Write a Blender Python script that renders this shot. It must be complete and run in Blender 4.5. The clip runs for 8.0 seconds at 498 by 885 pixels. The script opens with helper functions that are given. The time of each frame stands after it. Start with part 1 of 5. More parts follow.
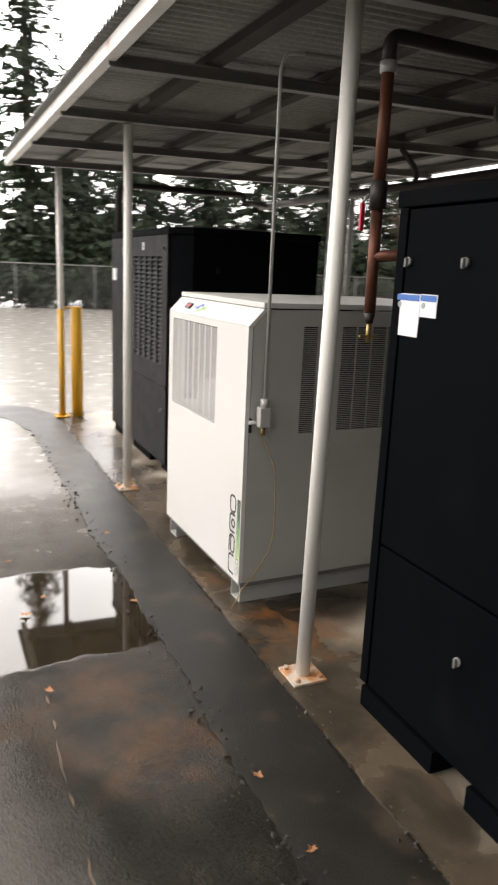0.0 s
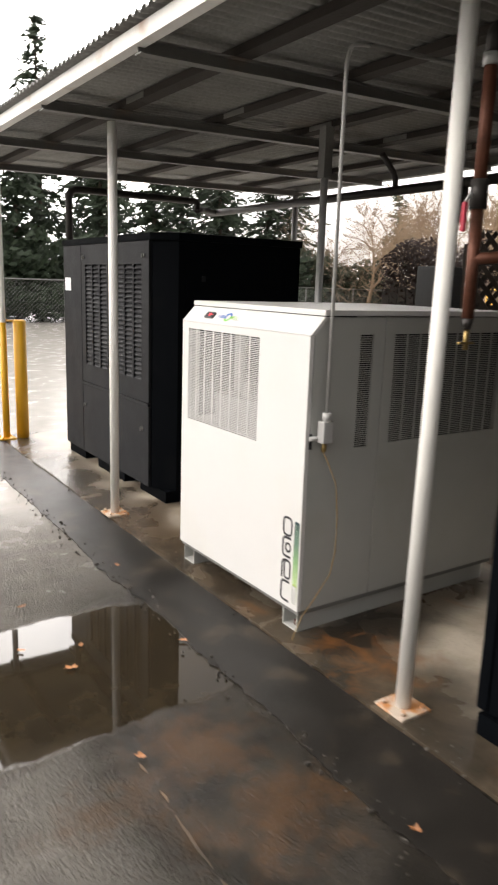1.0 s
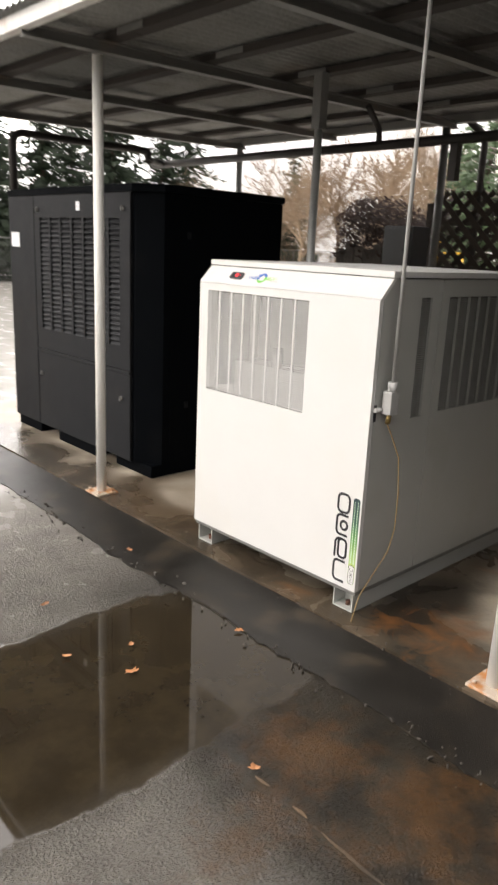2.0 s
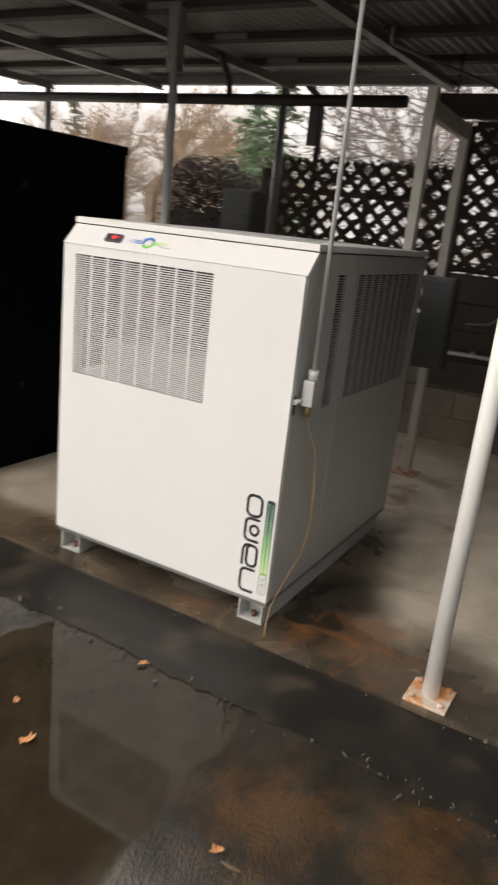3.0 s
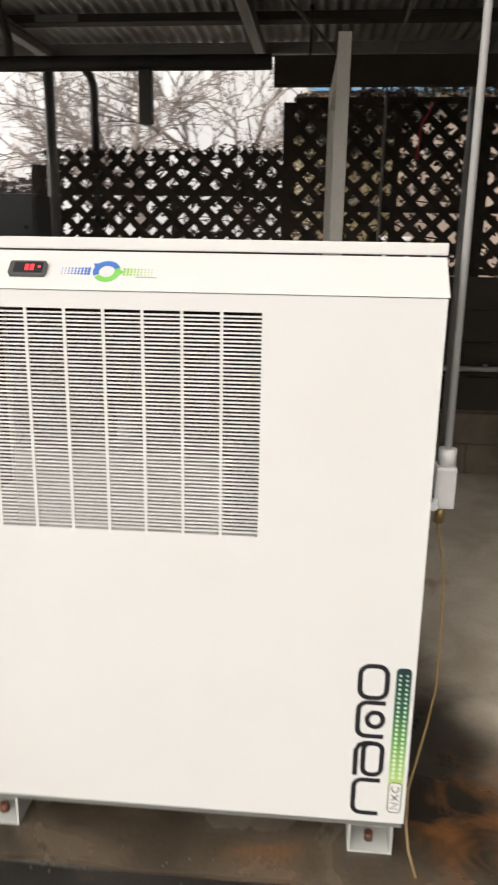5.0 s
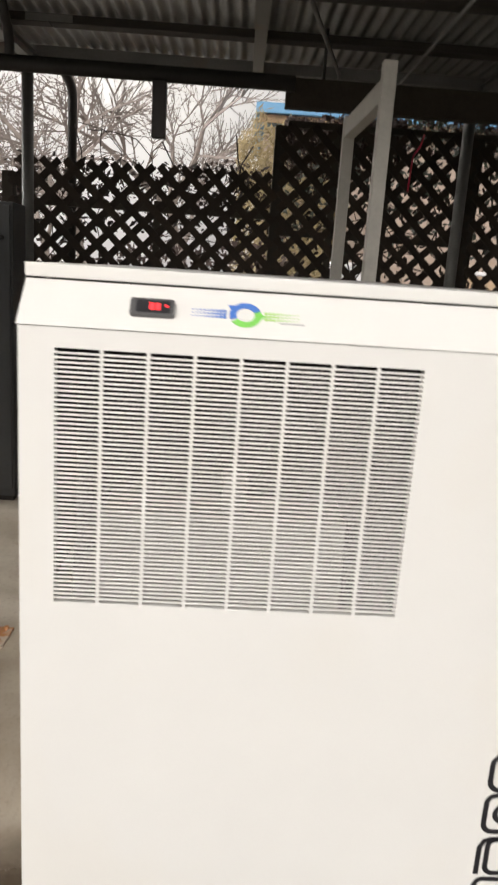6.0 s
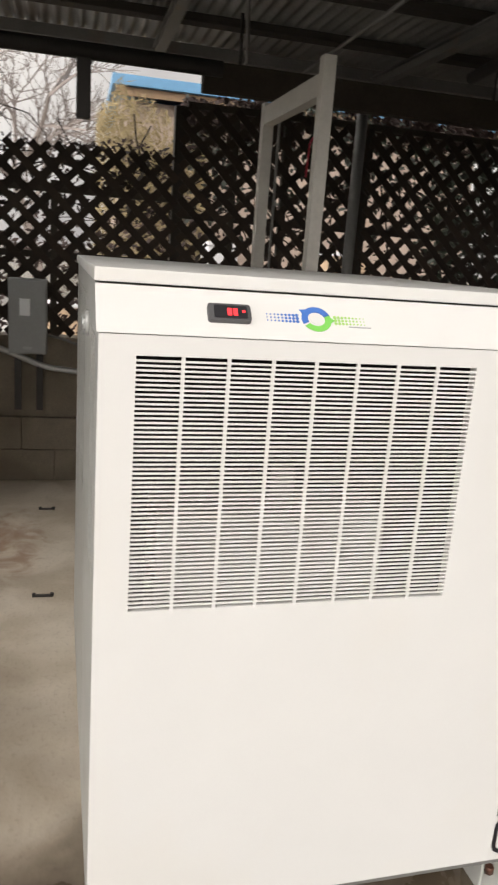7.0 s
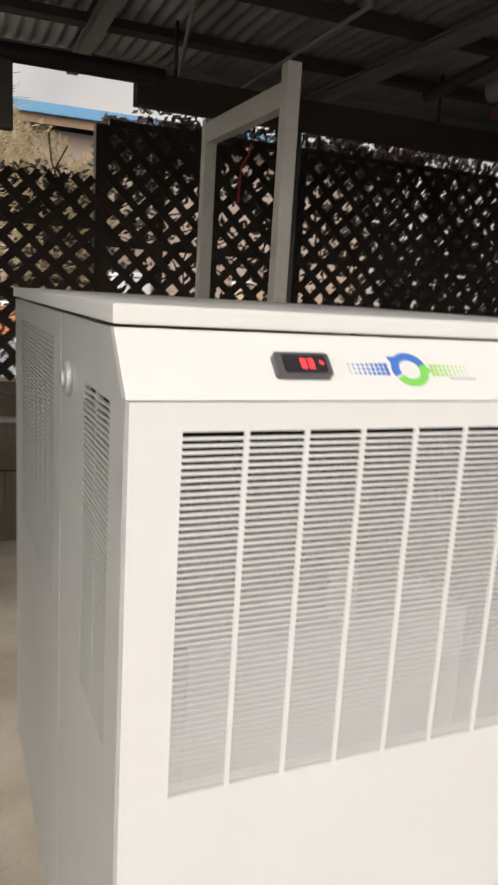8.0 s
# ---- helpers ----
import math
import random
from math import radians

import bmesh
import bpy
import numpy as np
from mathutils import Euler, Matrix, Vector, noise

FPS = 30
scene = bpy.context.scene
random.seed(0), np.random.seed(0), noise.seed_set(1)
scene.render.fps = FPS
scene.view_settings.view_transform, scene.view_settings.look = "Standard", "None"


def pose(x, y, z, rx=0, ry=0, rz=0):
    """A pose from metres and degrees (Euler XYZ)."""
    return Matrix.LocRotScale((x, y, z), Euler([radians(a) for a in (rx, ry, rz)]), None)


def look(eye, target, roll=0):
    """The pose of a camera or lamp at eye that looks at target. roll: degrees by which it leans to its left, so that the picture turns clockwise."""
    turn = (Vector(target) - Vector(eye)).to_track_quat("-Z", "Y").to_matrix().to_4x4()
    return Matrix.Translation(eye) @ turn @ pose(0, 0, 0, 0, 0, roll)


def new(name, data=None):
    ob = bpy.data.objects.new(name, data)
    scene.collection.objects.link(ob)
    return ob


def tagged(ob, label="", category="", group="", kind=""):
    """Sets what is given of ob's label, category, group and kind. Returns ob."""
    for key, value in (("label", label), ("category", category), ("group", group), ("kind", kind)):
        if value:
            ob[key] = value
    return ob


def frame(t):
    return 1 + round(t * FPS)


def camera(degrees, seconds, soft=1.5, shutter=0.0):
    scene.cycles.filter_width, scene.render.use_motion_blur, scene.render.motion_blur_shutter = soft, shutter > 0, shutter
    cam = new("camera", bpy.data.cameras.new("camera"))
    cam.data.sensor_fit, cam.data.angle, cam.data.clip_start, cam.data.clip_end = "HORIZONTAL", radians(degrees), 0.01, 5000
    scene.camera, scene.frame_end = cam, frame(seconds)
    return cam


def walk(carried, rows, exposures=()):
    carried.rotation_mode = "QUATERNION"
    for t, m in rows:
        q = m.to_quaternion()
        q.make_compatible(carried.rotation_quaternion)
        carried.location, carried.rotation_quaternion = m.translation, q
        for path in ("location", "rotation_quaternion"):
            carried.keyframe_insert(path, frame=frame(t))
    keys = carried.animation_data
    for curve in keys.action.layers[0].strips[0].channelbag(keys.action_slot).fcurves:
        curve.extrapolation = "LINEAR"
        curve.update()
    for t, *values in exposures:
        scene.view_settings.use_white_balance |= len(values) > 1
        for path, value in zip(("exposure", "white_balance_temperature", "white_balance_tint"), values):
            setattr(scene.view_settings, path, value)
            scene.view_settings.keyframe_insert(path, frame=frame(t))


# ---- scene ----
cam = camera(38.1, 8.0, soft=2.2, shutter=0.55)
PATH = [
    (0, (0.039, 0.01, 1.644), (0.839, 1.782, 1.177), 2.5),
    (0.5, (-0.302, 0.296, 1.623), (0.721, 1.954, 1.174), 2.1),
    (1, (-0.52, 0.602, 1.596), (0.556, 2.232, 1.167), 1.9),
    (1.2, (-0.59, 0.774, 1.612), (0.533, 2.373, 1.185), 0.9),
    (2.3, (-0.984, 1.453, 1.549), (0.428, 2.746, 0.972), 3.2),
    (2.5, (-0.964, 1.616, 1.546), (0.532, 2.802, 0.949), 3.0),
    (3, (-0.893, 1.914, 1.541), (0.778, 2.848, 0.964), 6.2),
    (3.5, (-0.791, 2.29, 1.535), (1.007, 2.928, 0.936), 3.6),
    (4, (-0.515, 2.615, 1.484), (1.29, 3.231, 0.882), 0.5),
    (4.5, (-0.301, 2.932, 1.479), (1.531, 3.475, 0.891), 4.4),
    (4.7, (-0.224, 3.079, 1.473), (1.661, 3.473, 0.933), 3.3),
    (5.8, (0.05, 3.666, 1.486), (1.985, 3.641, 0.979), 2.1),
    (6, (0.065, 3.749, 1.509), (2.01, 3.696, 1.047), 3.9),
    (6.5, (0.054, 4.009, 1.521), (1.984, 3.72, 1.081), 5.0),
    (7, (0.096, 4.178, 1.533), (1.974, 3.701, 1.037), 4.3),
    (7.5, (0.319, 4.238, 1.508), (2.172, 3.664, 1.025), 0.1),
    (8, (0.552, 4.315, 1.518), (2.366, 3.573, 1.117), 3.5),
]
walk(cam, [(t, look(eye, target, roll)) for t, eye, target, roll in PATH], [(0.0, -0.34, 6950, 12), (1.0, -0.27, 6950, 12), (2.5, -0.36, 6980, 12), (3.0, -0.60, 6980, 12), (3.6, -0.42, 6980, 12), (6.0, -0.46, 6980, 11), (8.0, -0.48, 6980, 12)])

# ---- world and light ----
world = bpy.data.worlds.new("overcast_sky")
scene.world = world
world.use_nodes = True
wn, wl = world.node_tree.nodes, world.node_tree.links
wn.clear()
w_out, w_bg = wn.new("ShaderNodeOutputWorld"), wn.new("ShaderNodeBackground")
w_sky, w_grey = wn.new("ShaderNodeTexSky"), wn.new("ShaderNodeHueSaturation")
w_sky.sky_type, w_sky.sun_disc = "NISHITA", False
w_sky.sun_elevation, w_sky.sun_rotation = radians(38), radians(-73)
w_sky.air_density, w_sky.dust_density = 1.0, 4.0
w_grey.inputs["Saturation"].default_value = 0.18
w_cloud, w_ramp, w_mul, w_flat = wn.new("ShaderNodeTexNoise"), wn.new("ShaderNodeValToRGB"), wn.new("ShaderNodeMix"), wn.new("ShaderNodeMix")
w_cloud.inputs["Scale"].default_value, w_cloud.inputs["Detail"].default_value = 2.6, 7.0
w_ramp.color_ramp.elements[0].position, w_ramp.color_ramp.elements[0].color = 0.32, (0.80, 0.80, 0.84, 1)
w_ramp.color_ramp.elements[1].position, w_ramp.color_ramp.elements[1].color = 0.60, (1.25, 1.24, 1.22, 1)
w_flat.data_type = "RGBA"
w_flat.inputs["Factor"].default_value = 0.7
w_flat.inputs["B"].default_value = (7.0, 7.0, 7.1, 1)
w_mul.data_type, w_mul.blend_type = "RGBA", "MULTIPLY"
w_mul.inputs["Factor"].default_value = 1.0
wl.new(w_sky.outputs["Color"], w_grey.inputs["Color"])
wl.new(w_grey.outputs["Color"], w_flat.inputs["A"])
wl.new(w_cloud.outputs["Fac"], w_ramp.inputs["Fac"])
wl.new(w_flat.outputs["Result"], w_mul.inputs["A"])
wl.new(w_ramp.outputs["Color"], w_mul.inputs["B"])
w_dir, w_dot, w_veil, w_glow = wn.new("ShaderNodeTexCoord"), wn.new("ShaderNodeVectorMath"), wn.new("ShaderNodeMapRange"), wn.new("ShaderNodeVectorMath")
w_dot.operation, w_glow.operation = "DOT_PRODUCT", "SCALE"
w_dot.inputs[1].default_value = (-0.24, 0.81, 0.53)
w_veil.inputs["From Min"].default_value, w_veil.inputs["From Max"].default_value = -0.2, 1.0
w_veil.inputs["To Min"].default_value, w_veil.inputs["To Max"].default_value = 0.82, 4.0
wl.new(w_dir.outputs["Generated"], w_dot.inputs[0])
wl.new(w_dot.outputs["Value"], w_veil.inputs["Value"])
wl.new(w_mul.outputs["Result"], w_glow.inputs[0])
w_aim, w_lobe, w_sum = wn.new("ShaderNodeVectorMath"), wn.new("ShaderNodeMapRange"), wn.new("ShaderNodeMath")
w_aim.operation, w_sum.operation, w_lobe.interpolation_type = "DOT_PRODUCT", "ADD", "SMOOTHSTEP"
w_aim.inputs[1].default_value = (0.12, 0.88, 0.46)
w_lobe.inputs["From Min"].default_value, w_lobe.inputs["From Max"].default_value = 0.86, 0.99
w_lobe.inputs["To Min"].default_value, w_lobe.inputs["To Max"].default_value = 0.0, 9.0
wl.new(w_dir.outputs["Generated"], w_aim.inputs[0])
wl.new(w_aim.outputs["Value"], w_lobe.inputs["Value"])
wl.new(w_veil.outputs["Result"], w_sum.inputs[0])
wl.new(w_lobe.outputs["Result"], w_sum.inputs[1])
wl.new(w_sum.outputs[0], w_glow.inputs["Scale"])
wl.new(w_glow.outputs["Vector"], w_bg.inputs["Color"])
wl.new(w_bg.outputs["Background"], w_out.inputs["Surface"])
w_bg.inputs["Strength"].default_value = 0.15

sun = new("sun", bpy.data.lights.new("sun", "SUN"))
sun.data.energy, sun.data.angle, sun.data.color = 0.5, radians(20), (1.0, 0.95, 0.88)
sun.matrix_world = look((-10, 5, 9), (0, 2, 0))


# ---- materials ----
def mat(name, colour, rough=0.6, metal=0.0, dark=0.75, scale=6.0, fine=60.0, bump=0.1, stain=None, amount=0.5, cover=0.5, stain_scale=3.0, random_tone=0.0, spec=0.5):
    """A surface with broad and fine variation, fine relief, and, where stain is given, patches of that colour."""
    m = bpy.data.materials.new(name)
    m.use_nodes = True
    n, l = m.node_tree.nodes, m.node_tree.links
    b = n["Principled BSDF"]
    co = n.new("ShaderNodeTexCoord")
    big, small = n.new("ShaderNodeTexNoise"), n.new("ShaderNodeTexNoise")
    big.inputs["Scale"].default_value, big.inputs["Detail"].default_value = scale, 5.0
    small.inputs["Scale"].default_value, small.inputs["Detail"].default_value = fine, 3.0
    l.new(co.outputs["Object"], big.inputs["Vector"])
    l.new(co.outputs["Object"], small.inputs["Vector"])
    ramp = n.new("ShaderNodeValToRGB")
    ramp.color_ramp.elements[0].position, ramp.color_ramp.elements[1].position = 0.3, 0.7
    ramp.color_ramp.elements[0].color = (*[c * dark for c in colour], 1)
    ramp.color_ramp.elements[1].color = (*colour, 1)
    mixed = n.new("ShaderNodeMath")
    mixed.operation = "MULTIPLY_ADD"
    mixed.inputs[1].default_value = 0.35
    l.new(small.outputs["Fac"], mixed.inputs[0])
    scaled = n.new("ShaderNodeMath")
    scaled.operation = "MULTIPLY"
    scaled.inputs[1].default_value = 0.65
    l.new(big.outputs["Fac"], scaled.inputs[0])
    l.new(scaled.outputs[0], mixed.inputs[2])
    l.new(mixed.outputs[0], ramp.inputs["Fac"])
    colour_out = ramp.outputs["Color"]
    if stain:
        spots, edge, mix = n.new("ShaderNodeTexNoise"), n.new("ShaderNodeValToRGB"), n.new("ShaderNodeMix")
        spots.inputs["Scale"].default_value, spots.inputs["Detail"].default_value = stain_scale, 8.0
        l.new(co.outputs["Object"], spots.inputs["Vector"])
        edge.color_ramp.elements[0].position, edge.color_ramp.elements[1].position = 1 - cover, min(1.0, 1.15 - cover)
        edge.color_ramp.elements[0].color, edge.color_ramp.elements[1].color = (0, 0, 0, 1), (amount, amount, amount, 1)
        mix.data_type = "RGBA"
        l.new(spots.outputs["Fac"], edge.inputs["Fac"])
        l.new(edge.outputs["Color"], mix.inputs["Factor"])
        l.new(colour_out, mix.inputs["A"])
        mix.inputs["B"].default_value = (*stain, 1)
        colour_out = mix.outputs["Result"]
    if random_tone:
        info, tone, hsv = n.new("ShaderNodeObjectInfo"), n.new("ShaderNodeMapRange"), n.new("ShaderNodeHueSaturation")
        tone.inputs["To Min"].default_value, tone.inputs["To Max"].default_value = 1 - random_tone, 1 + random_tone
        l.new(info.outputs["Random"], tone.inputs["Value"])
        l.new(tone.outputs["Result"], hsv.inputs["Value"])
        l.new(colour_out, hsv.inputs["Color"])
        colour_out = hsv.outputs["Color"]
    l.new(colour_out, b.inputs["Base Color"])
    b.inputs["Metallic"].default_value = metal
    b.inputs["Specular IOR Level"].default_value = spec
    gloss = n.new("ShaderNodeMapRange")
    gloss.inputs["To Min"].default_value, gloss.inputs["To Max"].default_value = max(0.02, rough - 0.12), min(1.0, rough + 0.12)
    l.new(big.outputs["Fac"], gloss.inputs["Value"])
    l.new(gloss.outputs["Result"], b.inputs["Roughness"])
    if bump:
        relief = n.new("ShaderNodeBump")
        relief.inputs["Strength"].default_value, relief.inputs["Distance"].default_value = bump, 0.004
        l.new(small.outputs["Fac"], relief.inputs["Height"])
        l.new(relief.outputs["Normal"], b.inputs["Normal"])
    return m


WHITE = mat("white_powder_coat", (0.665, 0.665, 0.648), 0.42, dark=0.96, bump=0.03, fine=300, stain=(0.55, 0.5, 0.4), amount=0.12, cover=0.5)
# Darker copy of the white coat: the cabinet's side shade put into colour.
WHITE_SHADED = mat("shaded_white_powder_coat", (0.445, 0.452, 0.428), 0.4, dark=0.93, bump=0.03, fine=300, stain=(0.3, 0.27, 0.2), amount=0.25, cover=0.42)
BLACK = mat("black_powder_coat", (0.0034, 0.0042, 0.0054), 0.6, dark=0.7, bump=0.15, fine=400, stain=(0.008, 0.008, 0.008), amount=0.3, cover=0.42, spec=0.015)
CHARCOAL = mat("charcoal_powder_coat", (0.013, 0.014, 0.016), 0.5, dark=0.8, bump=0.15, fine=400, stain=(0.035, 0.033, 0.031), amount=0.35, cover=0.42, spec=0.1)
# Near-black for sheets that stand in for the shade inside the dryer.
DARK = mat("inside_shade_black", (0.012, 0.012, 0.012), 0.8, bump=0)
COIL = mat("dusty_metal_inside", (0.27, 0.27, 0.26), 0.6, dark=0.75, bump=0.05)
POLE = mat("white_painted_steel", (0.84, 0.83, 0.79), 0.45, dark=0.94, bump=0.08, fine=120, stain=(0.42, 0.25, 0.12), amount=0.5, cover=0.33, stain_scale=7)
RUST = mat("rusted_steel_plate", (0.62, 0.52, 0.42), 0.75, dark=0.7, bump=0.4, fine=90, stain=(0.48, 0.19, 0.045), amount=0.9, cover=0.55, stain_scale=16)
GALV = mat("galvanised_steel", (0.52, 0.53, 0.52), 0.45, 0.35, dark=0.75, bump=0.05, scale=18)
DULL = mat("weathered_grey_steel", (0.21, 0.21, 0.20), 0.6, 0.2, dark=0.7, bump=0.1, stain=(0.16, 0.09, 0.05), amount=0.5, cover=0.4)
STEEL_PALE = mat("pale_painted_steel", (0.18, 0.18, 0.17), 0.55, dark=0.8, bump=0.1, stain=(0.25, 0.15, 0.08), amount=0.5, cover=0.38)
PURLIN = mat("dark_timber", (0.04, 0.033, 0.028), 0.85, dark=0.6, bump=0.3, fine=80)
BOARDS_DARK = mat("soot_black_steel", (0.065, 0.052, 0.042), 0.8, dark=0.6, bump=0.2, spec=0.15)
IRON = mat("dark_iron_pipe", (0.045, 0.04, 0.037), 0.5, 0.3, dark=0.6, bump=0.2)
COPPER = mat("oxidised_red_brown_pipe", (0.20, 0.075, 0.045), 0.5, 0.35, dark=0.55, bump=0.15, stain=(0.07, 0.04, 0.03), amount=0.8, cover=0.45, stain_scale=8)
BRASS = mat("brass_fitting", (0.42, 0.30, 0.12), 0.4, 0.8, dark=0.7)
SHEET = mat("weathered_corrugated_steel", (0.31, 0.312, 0.30), 0.5, 0.2, dark=0.4, scale=1.6, bump=0.08, stain=(0.085, 0.058, 0.04), amount=0.7, cover=0.43, stain_scale=1.3)
FASCIA = mat("white_rust_streaked_steel", (0.80, 0.79, 0.76), 0.5, dark=0.85, bump=0.1, stain=(0.36, 0.2, 0.1), amount=0.75, cover=0.42, stain_scale=3)
LATTICE = mat("dark_brown_lattice_wood", (0.040, 0.028, 0.020), 0.85, dark=0.6, bump=0.3, random_tone=0.3)
BLOCK = mat("stained_concrete_block", (0.25, 0.21, 0.16), 0.85, dark=0.6, bump=0.5, fine=110, stain=(0.12, 0.10, 0.07), amount=0.7, cover=0.5, random_tone=0.06)
YELLOW = mat("safety_yellow_paint", (0.80, 0.42, 0.02), 0.45, dark=0.88, bump=0.08, stain=(0.3, 0.16, 0.03), amount=0.3, cover=0.4)
BOXGREY = mat("grey_enclosure_paint", (0.30, 0.31, 0.31), 0.5, dark=0.85, bump=0.05)
PAPER = mat("white_paper_label", (0.80, 0.82, 0.84), 0.55, dark=0.97, bump=0)
BLUE = mat("blue_print", (0.05, 0.16, 0.50), 0.5, dark=0.95, bump=0)
GREEN = mat("green_print", (0.18, 0.55, 0.10), 0.5, dark=0.95, bump=0)
LIME = mat("pale_green_print", (0.32, 0.56, 0.14), 0.5, dark=0.95, bump=0)
INK = mat("black_print", (0.015, 0.015, 0.018), 0.4, dark=0.95, bump=0)
GREYPRINT = mat("grey_print", (0.35, 0.36, 0.37), 0.5, dark=0.95, bump=0)


# ---- mesh helpers ----
def box(bm, x0, x1, y0, y1, z0, z1, bevel=0.0):
    made = bmesh.ops.create_cube(bm, size=1.0, matrix=Matrix.LocRotScale(((x0 + x1) / 2, (y0 + y1) / 2, (z0 + z1) / 2), None, (x1 - x0, y1 - y0, z1 - z0)))
    if bevel:
        edges = {e for v in made["verts"] for e in v.link_edges}
        bmesh.ops.bevel(bm, geom=list(edges), offset=bevel, segments=2, profile=0.7, affect="EDGES", clamp_overlap=True)
    return bm


def bar(bm, x0, x1, y0, y1, z0, z1):
    """A plain box added by hand, quick enough for many."""
    v = [bm.verts.new(p) for p in ((x0, y0, z0), (x1, y0, z0), (x1, y1, z0), (x0, y1, z0), (x0, y0, z1), (x1, y0, z1), (x1, y1, z1), (x0, y1, z1))]
    for f in ((3, 2, 1, 0), (4, 5, 6, 7), (0, 1, 5, 4), (1, 2, 6, 5), (2, 3, 7, 6), (3, 0, 4, 7)):
        bm.faces.new([v[i] for i in f])
    return bm


def rod(bm, a, b, r0, r1=None, sides=14):
    """A round bar from a to b, with capped ends."""
    a, b = Vector(a), Vector(b)
    r1 = r0 if r1 is None else r1
    way = (b - a).normalized()
    side = way.orthogonal().normalized()
    other = way.cross(side)
    rings = []
    for p, r in ((a, r0), (b, r1)):
        rings.append([bm.verts.new(p + r * (math.cos(k * math.tau / sides) * side + math.sin(k * math.tau / sides) * other)) for k in range(sides)])
    for k in range(sides):
        f = bm.faces.new((rings[0][k], rings[0][(k + 1) % sides], rings[1][(k + 1) % sides], rings[1][k]))
        f.smooth = sides > 5
    bm.faces.new(rings[0][::-1])
    bm.faces.new(rings[1])
    return bm


def sweep(bm, points, r, sides=10):
    """A bent pipe through the points, with rounded turns."""
    pts = [Vector(p) for p in points]
    path = [pts[0]]
    for i in range(1, len(pts) - 1):
        p, back, on = pts[i], pts[i - 1] - pts[i], pts[i + 1] - pts[i]
        cut = min(3.0 * r, back.length * 0.45, on.length * 0.45)
        a, b = p + back.normalized() * cut, p + on.normalized() * cut
        for k in range(7):
            u = k / 6
            path.append((1 - u) ** 2 * a + 2 * u * (1 - u) * p + u * u * b)
    path.append(pts[-1])
    side, rings = None, []
    for i, p in enumerate(path):
        way = (path[min(i + 1, len(path) - 1)] - path[max(i - 1, 0)]).normalized()
        side = way.orthogonal().normalized() if side is None else (side - way * side.dot(way)).normalized()
        other = way.cross(side)
        rings.append([bm.verts.new(p + r * (math.cos(k * math.tau / sides) * side + math.sin(k * math.tau / sides) * other)) for k in range(sides)])
    for a, b in zip(rings, rings[1:]):
        for k in range(sides):
            bm.faces.new((a[k], a[(k + 1) % sides], b[(k + 1) % sides], b[k])).smooth = True
    bm.faces.new(rings[0][::-1])
    bm.faces.new(rings[-1])
    return bm


def prism(bm, outline, axis, a, b):
    """An outline of (u, v) drawn out from a to b along axis: x takes (y, z), y takes (x, z), z takes (x, y)."""
    place = {"x": lambda u, v, w: (w, u, v), "y": lambda u, v, w: (u, w, v), "z": lambda u, v, w: (u, v, w)}[axis]
    low = [bm.verts.new(place(u, v, a)) for u, v in outline]
    high = [bm.verts.new(place(u, v, b)) for u, v in outline]
    n = len(outline)
    bm.faces.new(low[::-1])
    bm.faces.new(high)
    for k in range(n):
        bm.faces.new((low[k], low[(k + 1) % n], high[(k + 1) % n], high[k]))
    bmesh.ops.recalc_face_normals(bm, faces=bm.faces)
    return bm


def thing(name, place, label, category, group="", kind=""):
    ob = new(name)
    ob.empty_display_size = 0.1
    ob.location = place
    return tagged(ob, label, category, group, kind)


def root_place(ob):
    p = Vector((0, 0, 0))
    while ob:
        p += ob.location
        ob = ob.parent
    return p


def part(name, bm, material, parent=None, label="", flat=False):
    """Links a bmesh, drawn in world places, as one mesh object under its parent."""
    if parent:
        bmesh.ops.translate(bm, verts=bm.verts, vec=-root_place(parent))
    me = bpy.data.meshes.new(name)
    bm.to_mesh(me)
    bm.free()
    me.materials.append(material)
    ob = new(name, me)
    ob.parent = parent
    return tagged(ob, label) if label else ob


def mesh():
    return bmesh.new()


